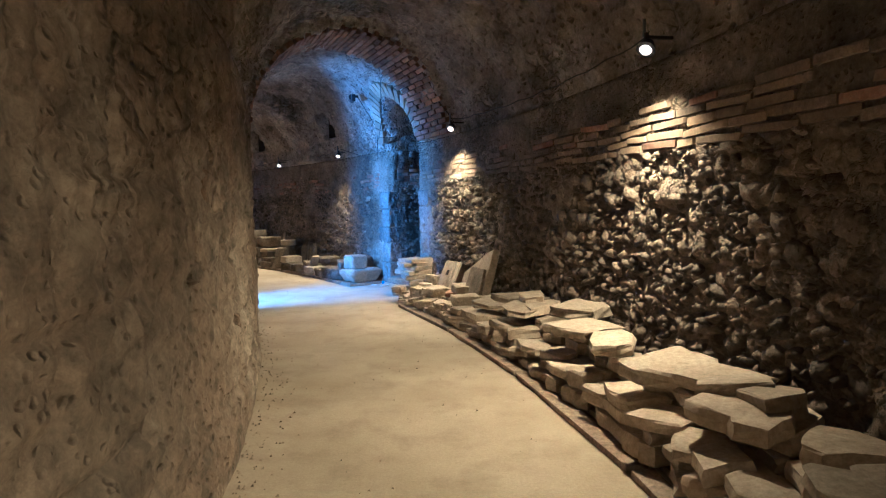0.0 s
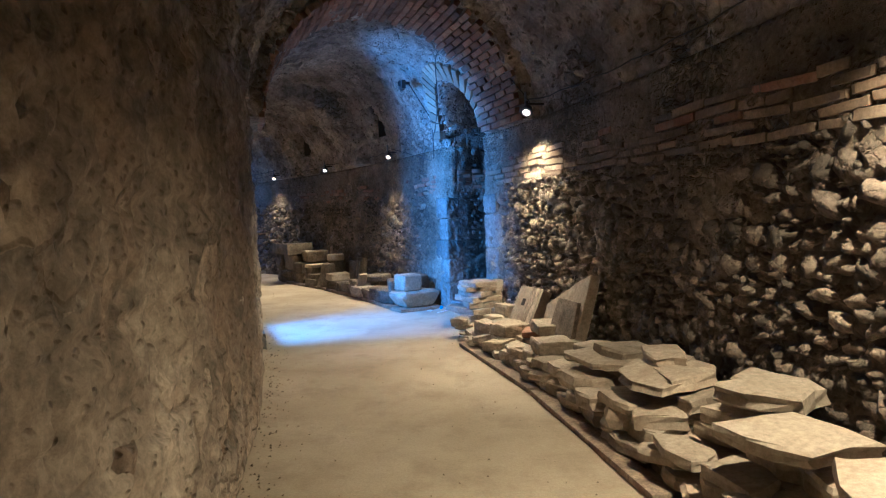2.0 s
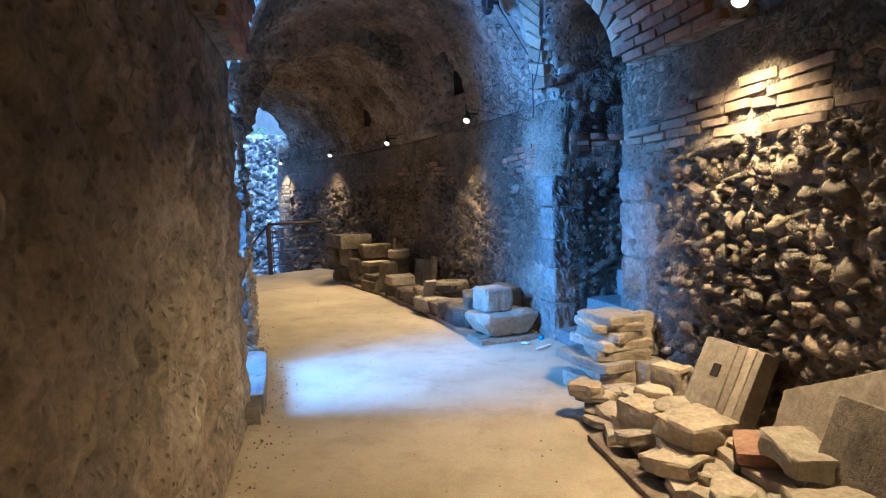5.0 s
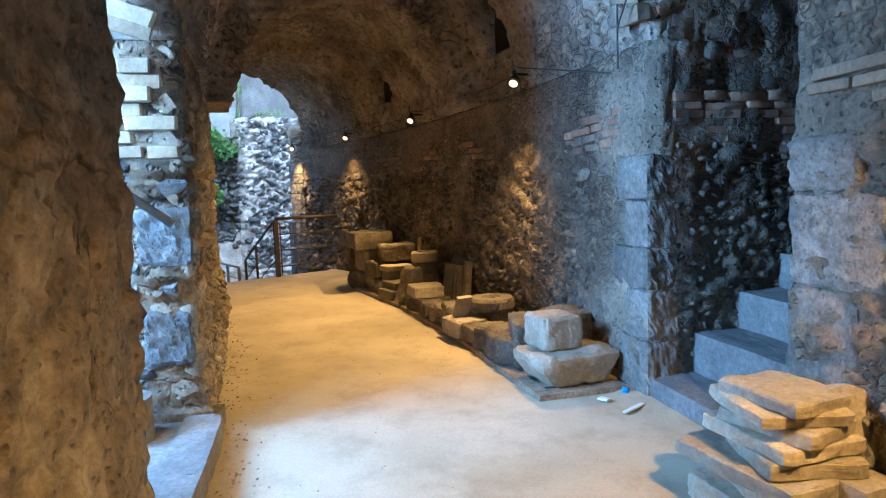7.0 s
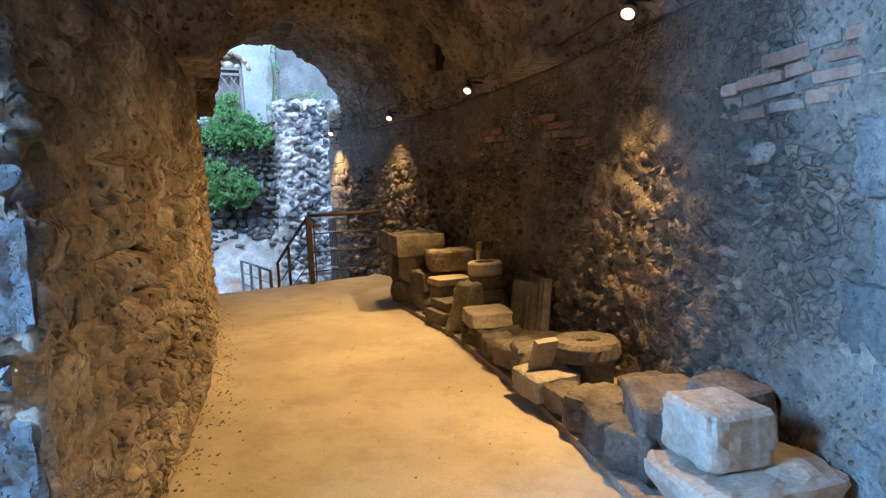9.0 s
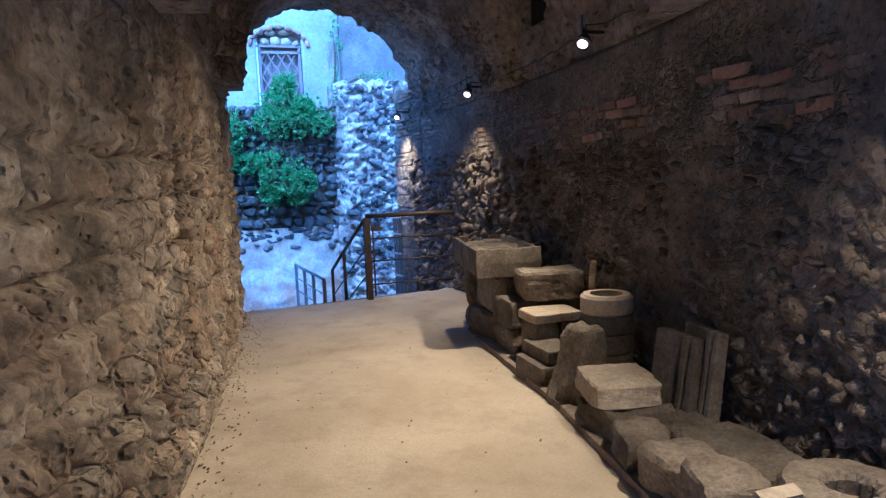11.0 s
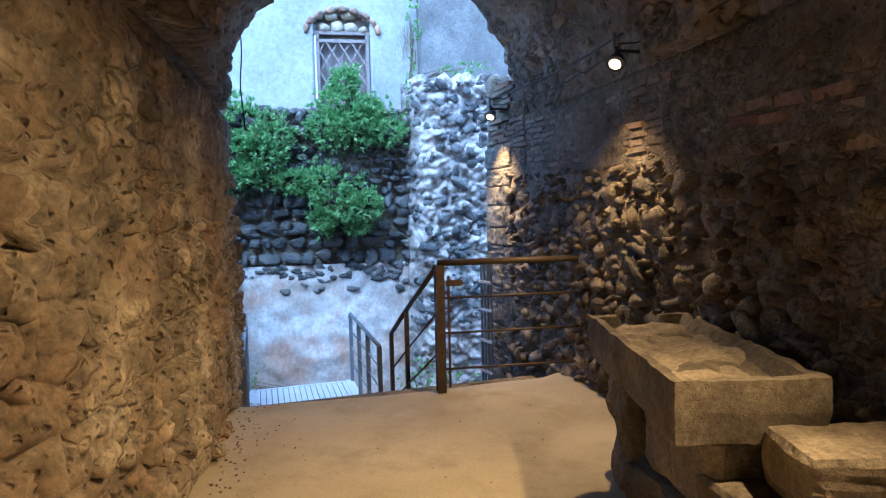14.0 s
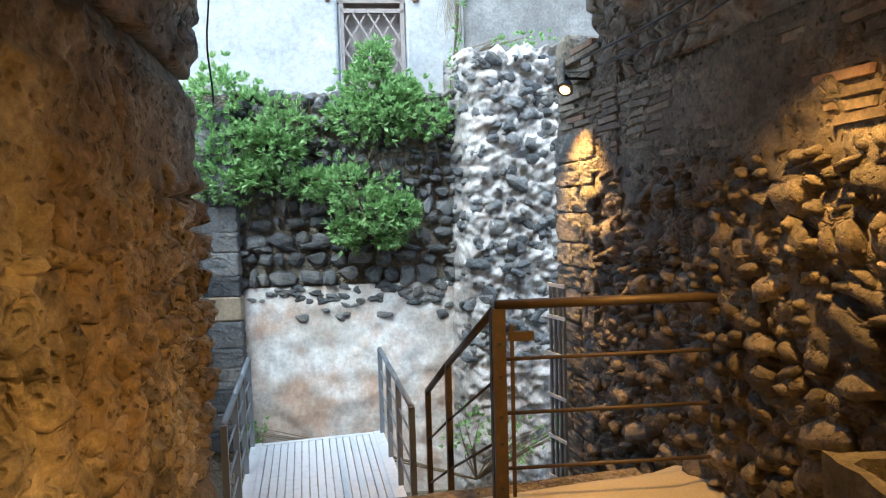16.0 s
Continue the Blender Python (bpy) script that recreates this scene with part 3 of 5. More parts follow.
th = 0.6
while th < 19.0:
    step = rng.uniform(0.62, 1.0)
    for r, hi in ((23.52, 0.62), (23.80, 1.0)):
        z, top = 0.045, heap_height(th) * hi * rng.uniform(0.85, 1.12)
        while z < top:
            t = rng.uniform(0.055, 0.13)
            me = rng.choice(SLABS)
            tilt = rng.uniform(-7, 3)
            m = ring_pose(th + rng.uniform(-0.2, 0.2), r + rng.uniform(-0.06, 0.05), z - 0.006, rng.uniform(-26, 26)) @ pose(0, 0, 0, rng.uniform(-5, 5), tilt, 0)
            thing("stone_slab", me, scaled(m, rng.uniform(0.24, 0.40), radians(step) * 23.7 * rng.uniform(0.85, 1.35), t), "broken pale limestone slab stacked in a heap", "stone slab", "heap of broken slabs")
            z += t * 0.97
    th += step
# broad slabs that lie across the top
for th, r, z, w, d, t, turn, ry in ((9.6, 23.68, 0.42, 0.50, 0.44, 0.11, 12, 5), (11.3, 23.64, 0.44, 0.42, 0.50, 0.09, -20, 4), (12.6, 23.66, 0.44, 0.48, 0.5, 0.08, 8, 3), (13.6, 23.85, 0.50, 0.42, 0.40, 0.10, 30, 2), (15.4, 23.70, 0.43, 0.52, 0.58, 0.07, -6, 5), (17.2, 23.75, 0.38, 0.54, 0.60, 0.06, 14, 6), (7.8, 23.66, 0.40, 0.42, 0.5, 0.1, 5, 3), (5.8, 23.66, 0.36, 0.45, 0.5, 0.1, -15, 3)):
    thing("stone_slab", rng.choice(SLABS), scaled(ring_pose(th, r, z, turn) @ pose(0, 0, 0, 2, -ry, 0), w, d, t), "broad pale stone slab lying across the heap", "stone slab", "heap of broken slabs")

# smaller hewn pieces between the heap and the stair
for th, r, z, w, d, h, turn, tilt in ((19.4, 23.62, 0.04, 0.42, 0.40, 0.20, 10, 0), (19.5, 23.66, 0.235, 0.50, 0.42, 0.13, -8, 0), (20.4, 23.50, 0.04, 0.26, 0.24, 0.17, 25, 0), (20.3, 23.85, 0.04, 0.30, 0.40, 0.30, 5, 0), (20.4, 23.8, 0.335, 0.44, 0.46, 0.10, -12, 0),
                                      (21.2, 23.56, 0.04, 0.30, 0.22, 0.15, 40, 0), (21.3, 23.80, 0.04, 0.30, 0.32, 0.22, 0, 0), (21.9, 23.55, 0.04, 0.34, 0.34, 0.09, 4, 0), (21.9, 23.55, 0.127, 0.32, 0.36, 0.09, -6, 0), (22.0, 23.62, 0.215, 0.42, 0.40, 0.12, 12, 0),
                                      (22.9, 23.52, 0.04, 0.24, 0.34, 0.26, 18, 0), (23.3, 23.82, 0.04, 0.42, 0.42, 0.20, 0, 0), (23.5, 23.84, 0.235, 0.24, 0.26, 0.20, 30, 0), (24.1, 23.78, 0.04, 0.36, 0.34, 0.15, -20, 0)):
    thing("hewn_stone", chipped_block("hewn_stone", w * 0.8, d * 0.8, h, th, M_LIME, 4, 0.03), ring_pose(th, r, z, turn), "small pale hewn stone among the stacked rubble", "stone block", "hewn stones by the stair")
thing("terracotta_brick", chipped_block("terracotta_brick", 0.20, 0.34, 0.06, 3, M_BRICK, 2, 0.004), ring_pose(21.2, 23.74, 0.255, -30) @ pose(0, 0, 0, 0, -4, 0), "thin reddish terracotta brick lying on stones", "brick")

th = 18.7
while th < 24.9:
    step = rng.uniform(0.45, 0.75)
    for r, hi in ((23.46, 0.16), (23.68, 0.26)):
        z, top = 0.04, hi * rng.uniform(0.6, 1.25)
        while z < top:
            t = rng.uniform(0.045, 0.10)
            m = ring_pose(th + rng.uniform(-0.15, 0.15), r + rng.uniform(-0.05, 0.05), z - 0.005, rng.uniform(-40, 40)) @ pose(0, 0, 0, rng.uniform(-7, 7), rng.uniform(-9, 5), 0)
            thing("stone_slab", rng.choice(SLABS), scaled(m, rng.uniform(0.16, 0.28), rng.uniform(0.18, 0.32), t), "small broken pale stone piece in a heap", "stone slab", "heap of broken slabs")
            z += t * 0.97
    th += step


# leaning slabs
def leaning(name, th, r, z, w, h, t, lean, turn, material, label, seed, outline=None):
    me = chipped_block(name, t, w, h, seed, material, 5, 0.01, outline, 0.012)
    return thing(name, me, ring_pose(th, r, z, turn) @ pose(0, 0, 0, 0, lean, 0), label, "stone slab")


leaning("leaning_slab", 20.3, 23.78, 0.02, 0.86, 0.92, 0.10, 16, -4, M_LIME, "tall pale slab with a slanted top leaning on the wall", 5, lambda q: Vector((q.x, q.y, q.z * (0.80 - 0.22 * q.y / 0.43) if q.z > 0 else q.z)))
leaning("leaning_slab", 19.75, 23.68, 0.10, 0.40, 0.60, 0.05, 18, 6, M_CUT, "small grey pointed slab leaning on a larger slab", 6, lambda q: Vector((q.x, q.y * (1 - 0.5 * max(0, q.z - 0.25)), q.z)))


def fluted_panel(th, r, z):
    """A broken moulded panel with a square socket and fluting along one edge."""
    base = new("moulded_panel")
    base.matrix_basis = ring_pose(th, r, z, 8) @ pose(0, 0, 0, 0, 26, 0)
    tagged(base, "broken pale moulded panel with flutes and a socket", "carved stone")
    for name, w, y, t in (("plate", 0.26, 0.13, 0.10), ("flute", 0.06, -0.035, 0.13), ("flute", 0.06, -0.10, 0.15), ("flute", 0.05, -0.16, 0.12)):
        ob = new(name, chipped_block(name, t, w, 0.56, y * 10, M_LIME, 4, 0.006, None, 0.015))
        ob.matrix_basis = pose(t / 2, y, 0)
        ob.parent = base
    # no hole is cut: a thin near-black plate paints the socket's shade
    ob = new("socket", chipped_block("socket", 0.012, 0.06, 0.08, 2, M_DARK, 1, 0.002))
    ob.matrix_basis = pose(-0.004, 0.09, 0.34)
    ob.parent = base


fluted_panel(22.3, 23.74, 0.16)

# the stack of flat tiles beside the stair
z = 0.0
for k, (w, d, t, dx, dy, turn) in enumerate(((0.52, 0.62, 0.13, 0.0, 0.02, 8), (0.46, 0.56, 0.10, 0.03, 0.0, -6), (0.50, 0.66, 0.075, -0.05, 0.05, 12), (0.40, 0.46, 0.075, 0.02, -0.02, -10), (0.44, 0.50, 0.07, 0.0, 0.02, 6), (0.40, 0.44, 0.07, 0.03, 0.0, 20), (0.40, 0.46, 0.06, -0.02, 0.02, -8), (0.34, 0.42, 0.06, 0.0, 0.0, 10))):
    thing("stone_tile", chipped_block("stone_tile", w, d, t, k + 40, M_LIME, 4, 0.016, None, 0.03), ring_pose(25.6 + math.degrees(dy / 23.7), 23.86 + dx * 0.8, z, turn), "flat pale stone tile in a neat stack", "stone tile", "stack of flat tiles")
    z += t - 0.003
for k, (th, r, z, w, d, t, turn) in enumerate(((24.3, 23.98, 0.0, 0.20, 0.24, 0.2, 5), (25.1, 24.02, 0.0, 0.24, 0.3, 0.30, 12))):
    thing("hewn_stone", chipped_block("hewn_stone", w, d, t, 60 + k, M_LIME, 3, 0.015), ring_pose(th, r, z, turn), "pale hewn stone behind the tile stack", "stone block", "hewn stones by the stair")
thing("round_disc", chipped_block("round_disc", 0.07, 0.34, 0.34, 9, M_LIME, 5, 0.004, lambda q: Vector((q.x, *(Vector((q.y, q.z - 0.17)).normalized() * max(abs(q.y), abs(q.z - 0.17))))) + Vector((0, 0, 0.17)), 0.0), ring_pose(25.25, 24.06, 0.30, 75) @ pose(0, 0, 0, 0, 8, 0), "pale round stone disc standing beside a stack", "stone disc")


# boards on which the stones lie
def board(th, r, length, w=0.13, t=0.04, turn=0.0, z=0.0, label="weathered plank laid along the heap"):
    me = chipped_block("plank", w, length, t, th, M_WOOD, 2, 0.003, None, 0.004)
    return thing("plank", me, ring_pose(th, r, z, turn), label, "plank", "boards under the stones")


for k in range(5):
    board(1.5 + k * 4.9, 23.30, 1.95)
    board(1.9 + k * 4.9, 23.50, 1.9, 0.12)
for k in range(10):
    board(0.5 + k * 2.4, 23.72, 0.10, 0.7, 0.04)

# ---- carved stones along the far part of the outer wall ----
for k in range(3):
    board(32.4 + k * 4.7, 23.40, 1.9, 0.11, 0.05)
board(30.05, 23.72, 0.12, 0.70, 0.045, 0, 0.0, "weathered pallet plank under carved blocks")
board(30.45, 23.72, 0.12, 0.66, 0.045, 0, 0.0, "weathered pallet plank under carved blocks")
board(31.2, 23.75, 0.14, 0.62, 0.045, 0, 0.0, "weathered pallet plank under carved blocks")


def hewn(th, r, z, w, d, h, turn=0.0, mat=None, amp=0.025, label="rough grey stone block lying by the wall", shape=None, cuts=5, round_off=0.05, name="hewn_stone"):
    return thing(name, chipped_block(name, w, d, h, th * 3 + z, mat or M_CUT, cuts, amp, shape, round_off), ring_pose(th, r, z, turn), label, "stone block", "carved stones along the wall")


# shallow basin-shaped block with a capital on it
hewn(30.65, 23.72, 0.045, 0.70, 0.52, 0.25, 6, M_LIME, 0.025, "grey stone block with a rounded underside", lambda q: Vector((q.x * (0.62 + 0.38 * min(1, q.z / 0.17)), q.y * (0.8 + 0.2 * min(1, q.z / 0.17)), q.z)), 6, 0.05, "basin_block")
hewn(30.85, 23.66, 0.29, 0.33, 0.36, 0.26, 4, M_LIME, 0.014, "grey rounded capital with a worn pitted face", lambda q: Vector((q.x, q.y, min(q.z, 0.31 - 0.35 * max(0, abs(q.y) - 0.1) ** 1.4))), 7, 0.06, "capital_block")
hewn(31.6, 23.95, 0.0, 0.30, 0.34, 0.50, 12, M_CUT)
hewn(32.1, 23.72, 0.0, 0.40, 0.55, 0.42, -18, M_CUT, 0.03)
hewn(31.9, 23.50, 0.05, 0.20, 0.28, 0.22, 30, M_CUT, 0.03)
hewn(32.6, 23.50, 0.05, 0.24, 0.30, 0.20, -10, M_CUT, 0.04)
hewn(33.2, 23.58, 0.05, 0.38, 0.34, 0.22, 22, M_CUT, 0.035)
hewn(33.3, 23.9, 0.0, 0.30, 0.34, 0.30, 0, M_CUT, 0.03)
hewn(33.9, 23.46, 0.05, 0.20, 0.26, 0.16, 10, M_CUT, 0.03)
hewn(34.75, 23.47, 0.05, 0.36, 0.40, 0.19, 8, M_LIME, 0.02, "pale flat stone on a plank")
thing("stone_tile", chipped_block("stone_tile", 0.05, 0.17, 0.24, 7, M_LIME, 2, 0.004, None, 0.01), ring_pose(34.85, 23.44, 0.235, -80) @ pose(0, 0, 0, 0, 24, 0), "small pale square tile propped on a stone", "stone tile")
hewn(35.6, 23.5, 0.05, 0.26, 0.3, 0.28, -8, M_CUT, 0.03)
hewn(36.4, 23.52, 0.05, 0.28, 0.36, 0.20, 10, M_CUT, 0.03)
hewn(36.6, 23.85, 0.0, 0.40, 0.60, 0.22, 4, M_CUT, 0.02)
hewn(37.3, 23.48, 0.05, 0.24, 0.34, 0.17, -14, M_CUT, 0.03)


def lathe(name, profile, material, steps=36, rough=0.006, seed=0):
    verts, faces, n = [], [], len(profile)
    for i in range(steps):
        a = 2 * math.pi * i / steps
        for r, z in profile:
            k = 1 + rough / max(r, 0.05) * fbm(Vector((math.cos(a) * 2 + seed, math.sin(a) * 2, z * 9)), 2.2, 3)
            verts.append((r * k * math.cos(a), r * k * math.sin(a), z))
    for i in range(steps):
        j = (i + 1) % steps
        for k in range(n):
            m = (k + 1) % n
            faces.append((i * n + k, j * n + k, j * n + m, i * n + m))
    return mesh_from(name, verts, faces, material, smooth=False)


# millstone on a low pedestal
thing("stone_pedestal", chipped_block("stone_pedestal", 0.24, 0.24, 0.29, 8, M_CUT, 4, 0.015), ring_pose(34.75, 23.80, 0.0, 20), "rough squat stone pedestal under a millstone", "stone block")
thing("millstone", lathe("millstone", [(0.08, 0.0), (0.215, 0.0), (0.235, 0.03), (0.235, 0.10), (0.215, 0.13), (0.10, 0.135), (0.08, 0.11)], M_CUT, 40, 0.02, 3), ring_pose(34.75, 23.78, 0.288), "grey round millstone with a hole in its middle", "millstone")

# two stelae leaning on the wall
def stele(th, r, w, h, t, lean, turn, label, seed):
    base = new("stele")
    base.matrix_basis = ring_pose(th, r, 0, turn) @ pose(0, 0, 0, 0, lean, 0)
    tagged(base, label, "stone slab")
    for name, ww, y, tt in (("plate", w * 0.72, w * 0.12, t), ("rim", w * 0.09, -w * 0.285, t * 1.3), ("groove", w * 0.07, -w * 0.365, t * 0.7), ("rim", w * 0.12, -w * 0.46, t * 1.2)):
        ob = new(name, chipped_block(name, tt, ww, h * (1 - 0.02 * abs(y)), seed + y, M_CUT, 4, 0.006, None, 0.012))
        ob.matrix_basis = pose(-tt / 2, y, 0)
        ob.parent = base


stele(38.45, 23.95, 0.36, 0.58, 0.08, 9, 10, "grey slab with a moulded rim leaning on the wall", 21)
stele(38.15, 24.03, 0.32, 0.64, 0.06, 7, 2, "plain grey slab leaning on the wall behind another", 22)
# capital on rough stones
hewn(38.3, 23.58, 0.0, 0.40, 0.44, 0.22, 12, M_CUT, 0.035)
hewn(38.5, 23.58, 0.215, 0.40, 0.46, 0.15, -6, M_LIME, 0.02, "pale moulded stone resting on rough blocks")
hewn(37.8, 23.85, 0.0, 0.30, 0.3, 0.16, 5, M_CUT, 0.03)
hewn(39.6, 23.48, 0.0, 0.18, 0.34, 0.52, 24, M_CUT, 0.03, "rough upright stone leaning beside column drums", lambda q: Vector((q.x + 0.28 * q.z, q.y * (1 - 0.9 * max(0, q.z - 0.15)), q.z)))
hewn(40.9, 23.52, 0.0, 0.34, 0.44, 0.18, 6, M_CUT, 0.008, "squared grey block with a rebated top", None, 4, 0.02)
hewn(41.0, 23.56, 0.178, 0.26, 0.42, 0.10, 6, M_CUT, 0.006, "squared grey slab on a block", None, 4, 0.02)
hewn(41.2, 23.88, 0.0, 0.28, 0.30, 0.24, 16, M_CUT, 0.03)

# column drums
z = 0.0
for k in range(5):
    rr = 0.18 + 0.006 * math.sin(k * 2.1)
    prof = [(0.11 if k == 4 else 0.02, 0.0), (rr - 0.02, 0.0), (rr, 0.02), (rr, 0.122), (rr - 0.02, 0.142), (0.115 if k == 4 else 0.02, 0.142)]
    thing("column_drum", lathe("column_drum", prof, M_LIME if k == 4 else M_CUT, 40, 0.004, k), ring_pose(40.2 + 0.03 * math.sin(k * 3), 23.86 + 0.008 * math.cos(k * 2), z, k * 40), "grey stone column drum stacked on others", "column drum", "stack of column drums")
    z += 0.141

# blocks and the stone trough at the corridor's end
hewn(41.75, 23.60, 0.0, 0.20, 0.32, 0.40, 3, M_CUT, 0.012, "upright grey block under a pale slab")
hewn(41.75, 23.82, 0.0, 0.17, 0.30, 0.40, -4, M_CUT, 0.012, "upright grey block under a pale slab")
hewn(41.75, 23.69, 0.398, 0.42, 0.34, 0.075, 4, M_LIME, 0.008, "pale slab lying across upright blocks", None, 4, 0.03)
hewn(42.9, 23.74, 0.0, 0.58, 0.46, 0.26, 0, M_CUT, 0.035)
hewn(42.9, 23.76, 0.258, 0.66, 0.48, 0.245, 2, M_CUT, 0.012, "squared dark grey block in a stack", None, 5, 0.03)
hewn(42.5, 23.82, 0.50, 0.54, 0.36, 0.26, -9, M_CUT, 0.02, "squared grey block with a flat pale top", lambda q: Vector((q.x * (0.9 + 0.1 * min(1, q.z / 0.12)), q.y, q.z)), 5, 0.045)
hewn(44.3, 23.62, 0.0, 0.40, 0.62, 0.30, 6, M_CUT, 0.03)
hewn(45.7, 23.74, 0.0, 0.42, 0.50, 0.686, -12, M_CUT, 0.06, "rough dark boulder under a stone trough")
hewn(44.0, 23.70, 0.298, 0.50, 0.72, 0.388, -4, M_CUT, 0.02, "long dark block under a stone trough")
hewn(44.4, 24.0, 0.0, 0.22, 0.7, 0.30, 0, M_CUT, 0.02)


def trough(th, r, z, length, w, h, wall=0.075, deep=0.06):
    bm = bmesh.new()
    bmesh.ops.create_grid(bm, x_segments=14, y_segments=32, size=0.5)
    for v in bm.verts:
        x, y = v.co.x * w, v.co.y * length
        inside = abs(x) < w / 2 - wall and abs(y) < length / 2 - wall
        v.co = Vector((x, y, h + (-deep + 0.05 * fbm(Vector((x, y, 3)), 5, 3) if inside else 0.012 * fbm(Vector((x, y, 0)), 9, 2))))
        if not inside and y > length / 2 - wall * 1.6 and abs(x) < 0.10:
            v.co.z -= 0.10
    edge = [e for e in bm.edges if e.is_boundary]
    out = bmesh.ops.extrude_edge_only(bm, edges=edge)
    low = [v for v in out["geom"] if isinstance(v, bmesh.types.BMVert)]
    for v in low:
        v.co.z = h * 0.5
        v.co.x *= 1.01
    edge = [e for e in bm.edges if e.is_boundary]
    out = bmesh.ops.extrude_edge_only(bm, edges=edge)
    low = [v for v in out["geom"] if isinstance(v, bmesh.types.BMVert)]
    for v in low:
        v.co.z = 0
        v.co.x *= 0.93
        v.co.y *= 0.97
    bmesh.ops.contextual_create(bm, geom=[e for e in bm.edges if e.is_boundary])
    for v in bm.verts:
        v.co += Vector((fbm(v.co, 5, 2), fbm(v.co + Vector((9, 0, 0)), 5, 2), 0.6 * fbm(v.co, 8, 3))) * 0.016
    bmesh.ops.recalc_face_normals(bm, faces=bm.faces)
    ob = part("stone_trough", bm, M_CUT, None, "", ring_pose(th, r, z, -8.4))
    tagged(ob, "large carved grey stone trough resting on blocks", "stone trough")
    fill = bmesh.new()
    bmesh.ops.create_grid(fill, x_segments=14, y_segments=34, size=0.5)
    for v in fill.verts:
        x, y = v.co.x * (w - 2 * wall + 0.02), v.co.y * (length - 2 * wall + 0.02)
        v.co = Vector((x, y, h - deep + 0.012 + 0.055 * fbm(Vector((x, y, 7)), 4, 4)))
    part("earth_fill", fill, M_EARTHFILL, ob, "dry dusty earth filling", None, True)


trough(44.56, 23.62, 0.685, 1.37, 0.58, 0.245)
thing("wooden_stake", chipped_block("wooden_stake", 0.05, 0.11, 0.86, 3, M_WOOD, 4, 0.006, lambda q: Vector((q.x, q.y * (1 if q.z < 0.7 else 0.6), q.z))), ring_pose(41.6, 23.99, 0.0, -30) @ pose(0, 0, 0, 0, 4, 0), "weathered wooden stake leaning upright on the wall", "stake")

# ---- passages ----
def radial_wall(name, label, th, r0, r1, z0, top, side, material, thick=0.5, amp=1.0, rubble=0.0, size=0.2, dens=26):
    """A straight wall along a radius; side +1 when it faces lower angles. top: height as a function of the radius."""
    a = radians(th)
    along, across = Vector((math.cos(a), math.sin(a), 0)), Vector((-math.sin(a), math.cos(a), 0)) * side

    def front(u, v):
        r = r0 + (r1 - r0) * u
        p = Vector((CX, CY, 0)) + along * r + Vector((0, 0, z0 + (top(r) - z0) * v))
        edge = min(1.0, 12 * min(u, 1 - u, v, 1 - v) + 0.1)
        return p - across * (wall_relief(p, amp, r, rubble, size) * edge)

    def back(u, v):
        r = r0 + (r1 - r0) * u
        return Vector((CX, CY, 0)) + along * r + across * thick + Vector((0, 0, z0 + (top(r) - z0) * v))
    ob = slab(name, front, back, max(6, int(abs(r1 - r0) * dens)), int(3 * dens), material)
    return tagged(ob, label, "wall", kind="structure")


stair_far = radial_wall("wall_stair_1", "rough dark side wall of the stair passage", ST1, 24.2, 27.4, -0.2, lambda r: 3.0 if r < 24.3 else 3.9, 1, M_MORTAR, rubble=1.2, size=0.14)
stair_near = radial_wall("wall_stair_2", "grey stone side wall of the stair passage", ST0, 24.2, 27.4, -0.2, lambda r: 3.0 if r < 24.3 else 3.9, -1, M_MORTAR)
tagged(part("wall_stair_3", box_bm(0, 0.4, -1.4, 1.4, -0.2, 5.0), M_MORTAR, None, "", ring_pose((ST0 + ST1) / 2, 27.1)), "plain wall closing the stair passage", "wall", kind="structure")


def stair_vault(u, v, lift):
    th = ST0 + (ST1 - ST0) * (0.5 - 0.5 * math.cos(math.pi * v))
    z = 2.62 + 0.72 * math.sin(math.pi * v)
    r0 = vault_r(z) - 0.03
    r = r0 + (27.4 - r0) * u
    return ring(th, r, z + max(0, r - 24.2) * 0.45 + lift)


tagged(slab("ceiling_stair", lambda u, v: stair_vault(u, v, 0), lambda u, v: stair_vault(u, v, 0.35), 24, 24, M_VAULT), "small rising vault over the stair", "vaulted ceiling", kind="structure")

STEP_TOPS = [0.16, 0.455, 0.725, 0.985, 1.245, 1.505, 1.765, 2.025]
for k in range(8):
    me = chipped_block("stair_step", 0.42, 1.42 - 0.02 * k, STEP_TOPS[k] - (STEP_TOPS[k - 1] if k else 0.0) + 0.002, k + 3, M_STEP, 5, 0.012, None, 0.014)
    thing("stair_step", me, ring_pose((ST0 + ST1) / 2 + 0.05, 24.32 + 0.36 * k, STEP_TOPS[k - 1] if k else 0.0), "worn grey stone step of the side stair", "step", "steps of the side stair")
    if k:
        me = chipped_block("step_footing", 0.36, 1.36, STEP_TOPS[k - 1], k + 9, M_STEP, 1, 0.0, None, 0.0)
        tagged(new("step_footing", me), "masonry footing under a stone step", "footing", kind="structure").matrix_basis = ring_pose((ST0 + ST1) / 2 + 0.05, 24.36 + 0.36 * k, -0.002)

# daylight passage through the inner wall
court_side = radial_wall("wall_passage_1", "daylit passage wall of rubble and brick", DO1, 21.10, 17.4, 0.0, lambda r: 3.3 if r > 20.6 else 4.2, 1, M_PALEMORTAR, amp=0.15, rubble=0.6, size=0.16)
near_side = radial_wall("wall_passage_2", "rubble side wall of the passage", DO0, 21.10, 17.4, 0.0, lambda r: 3.3 if r > 20.5 else 1.5, -1, M_MORTAR, rubble=0.8)


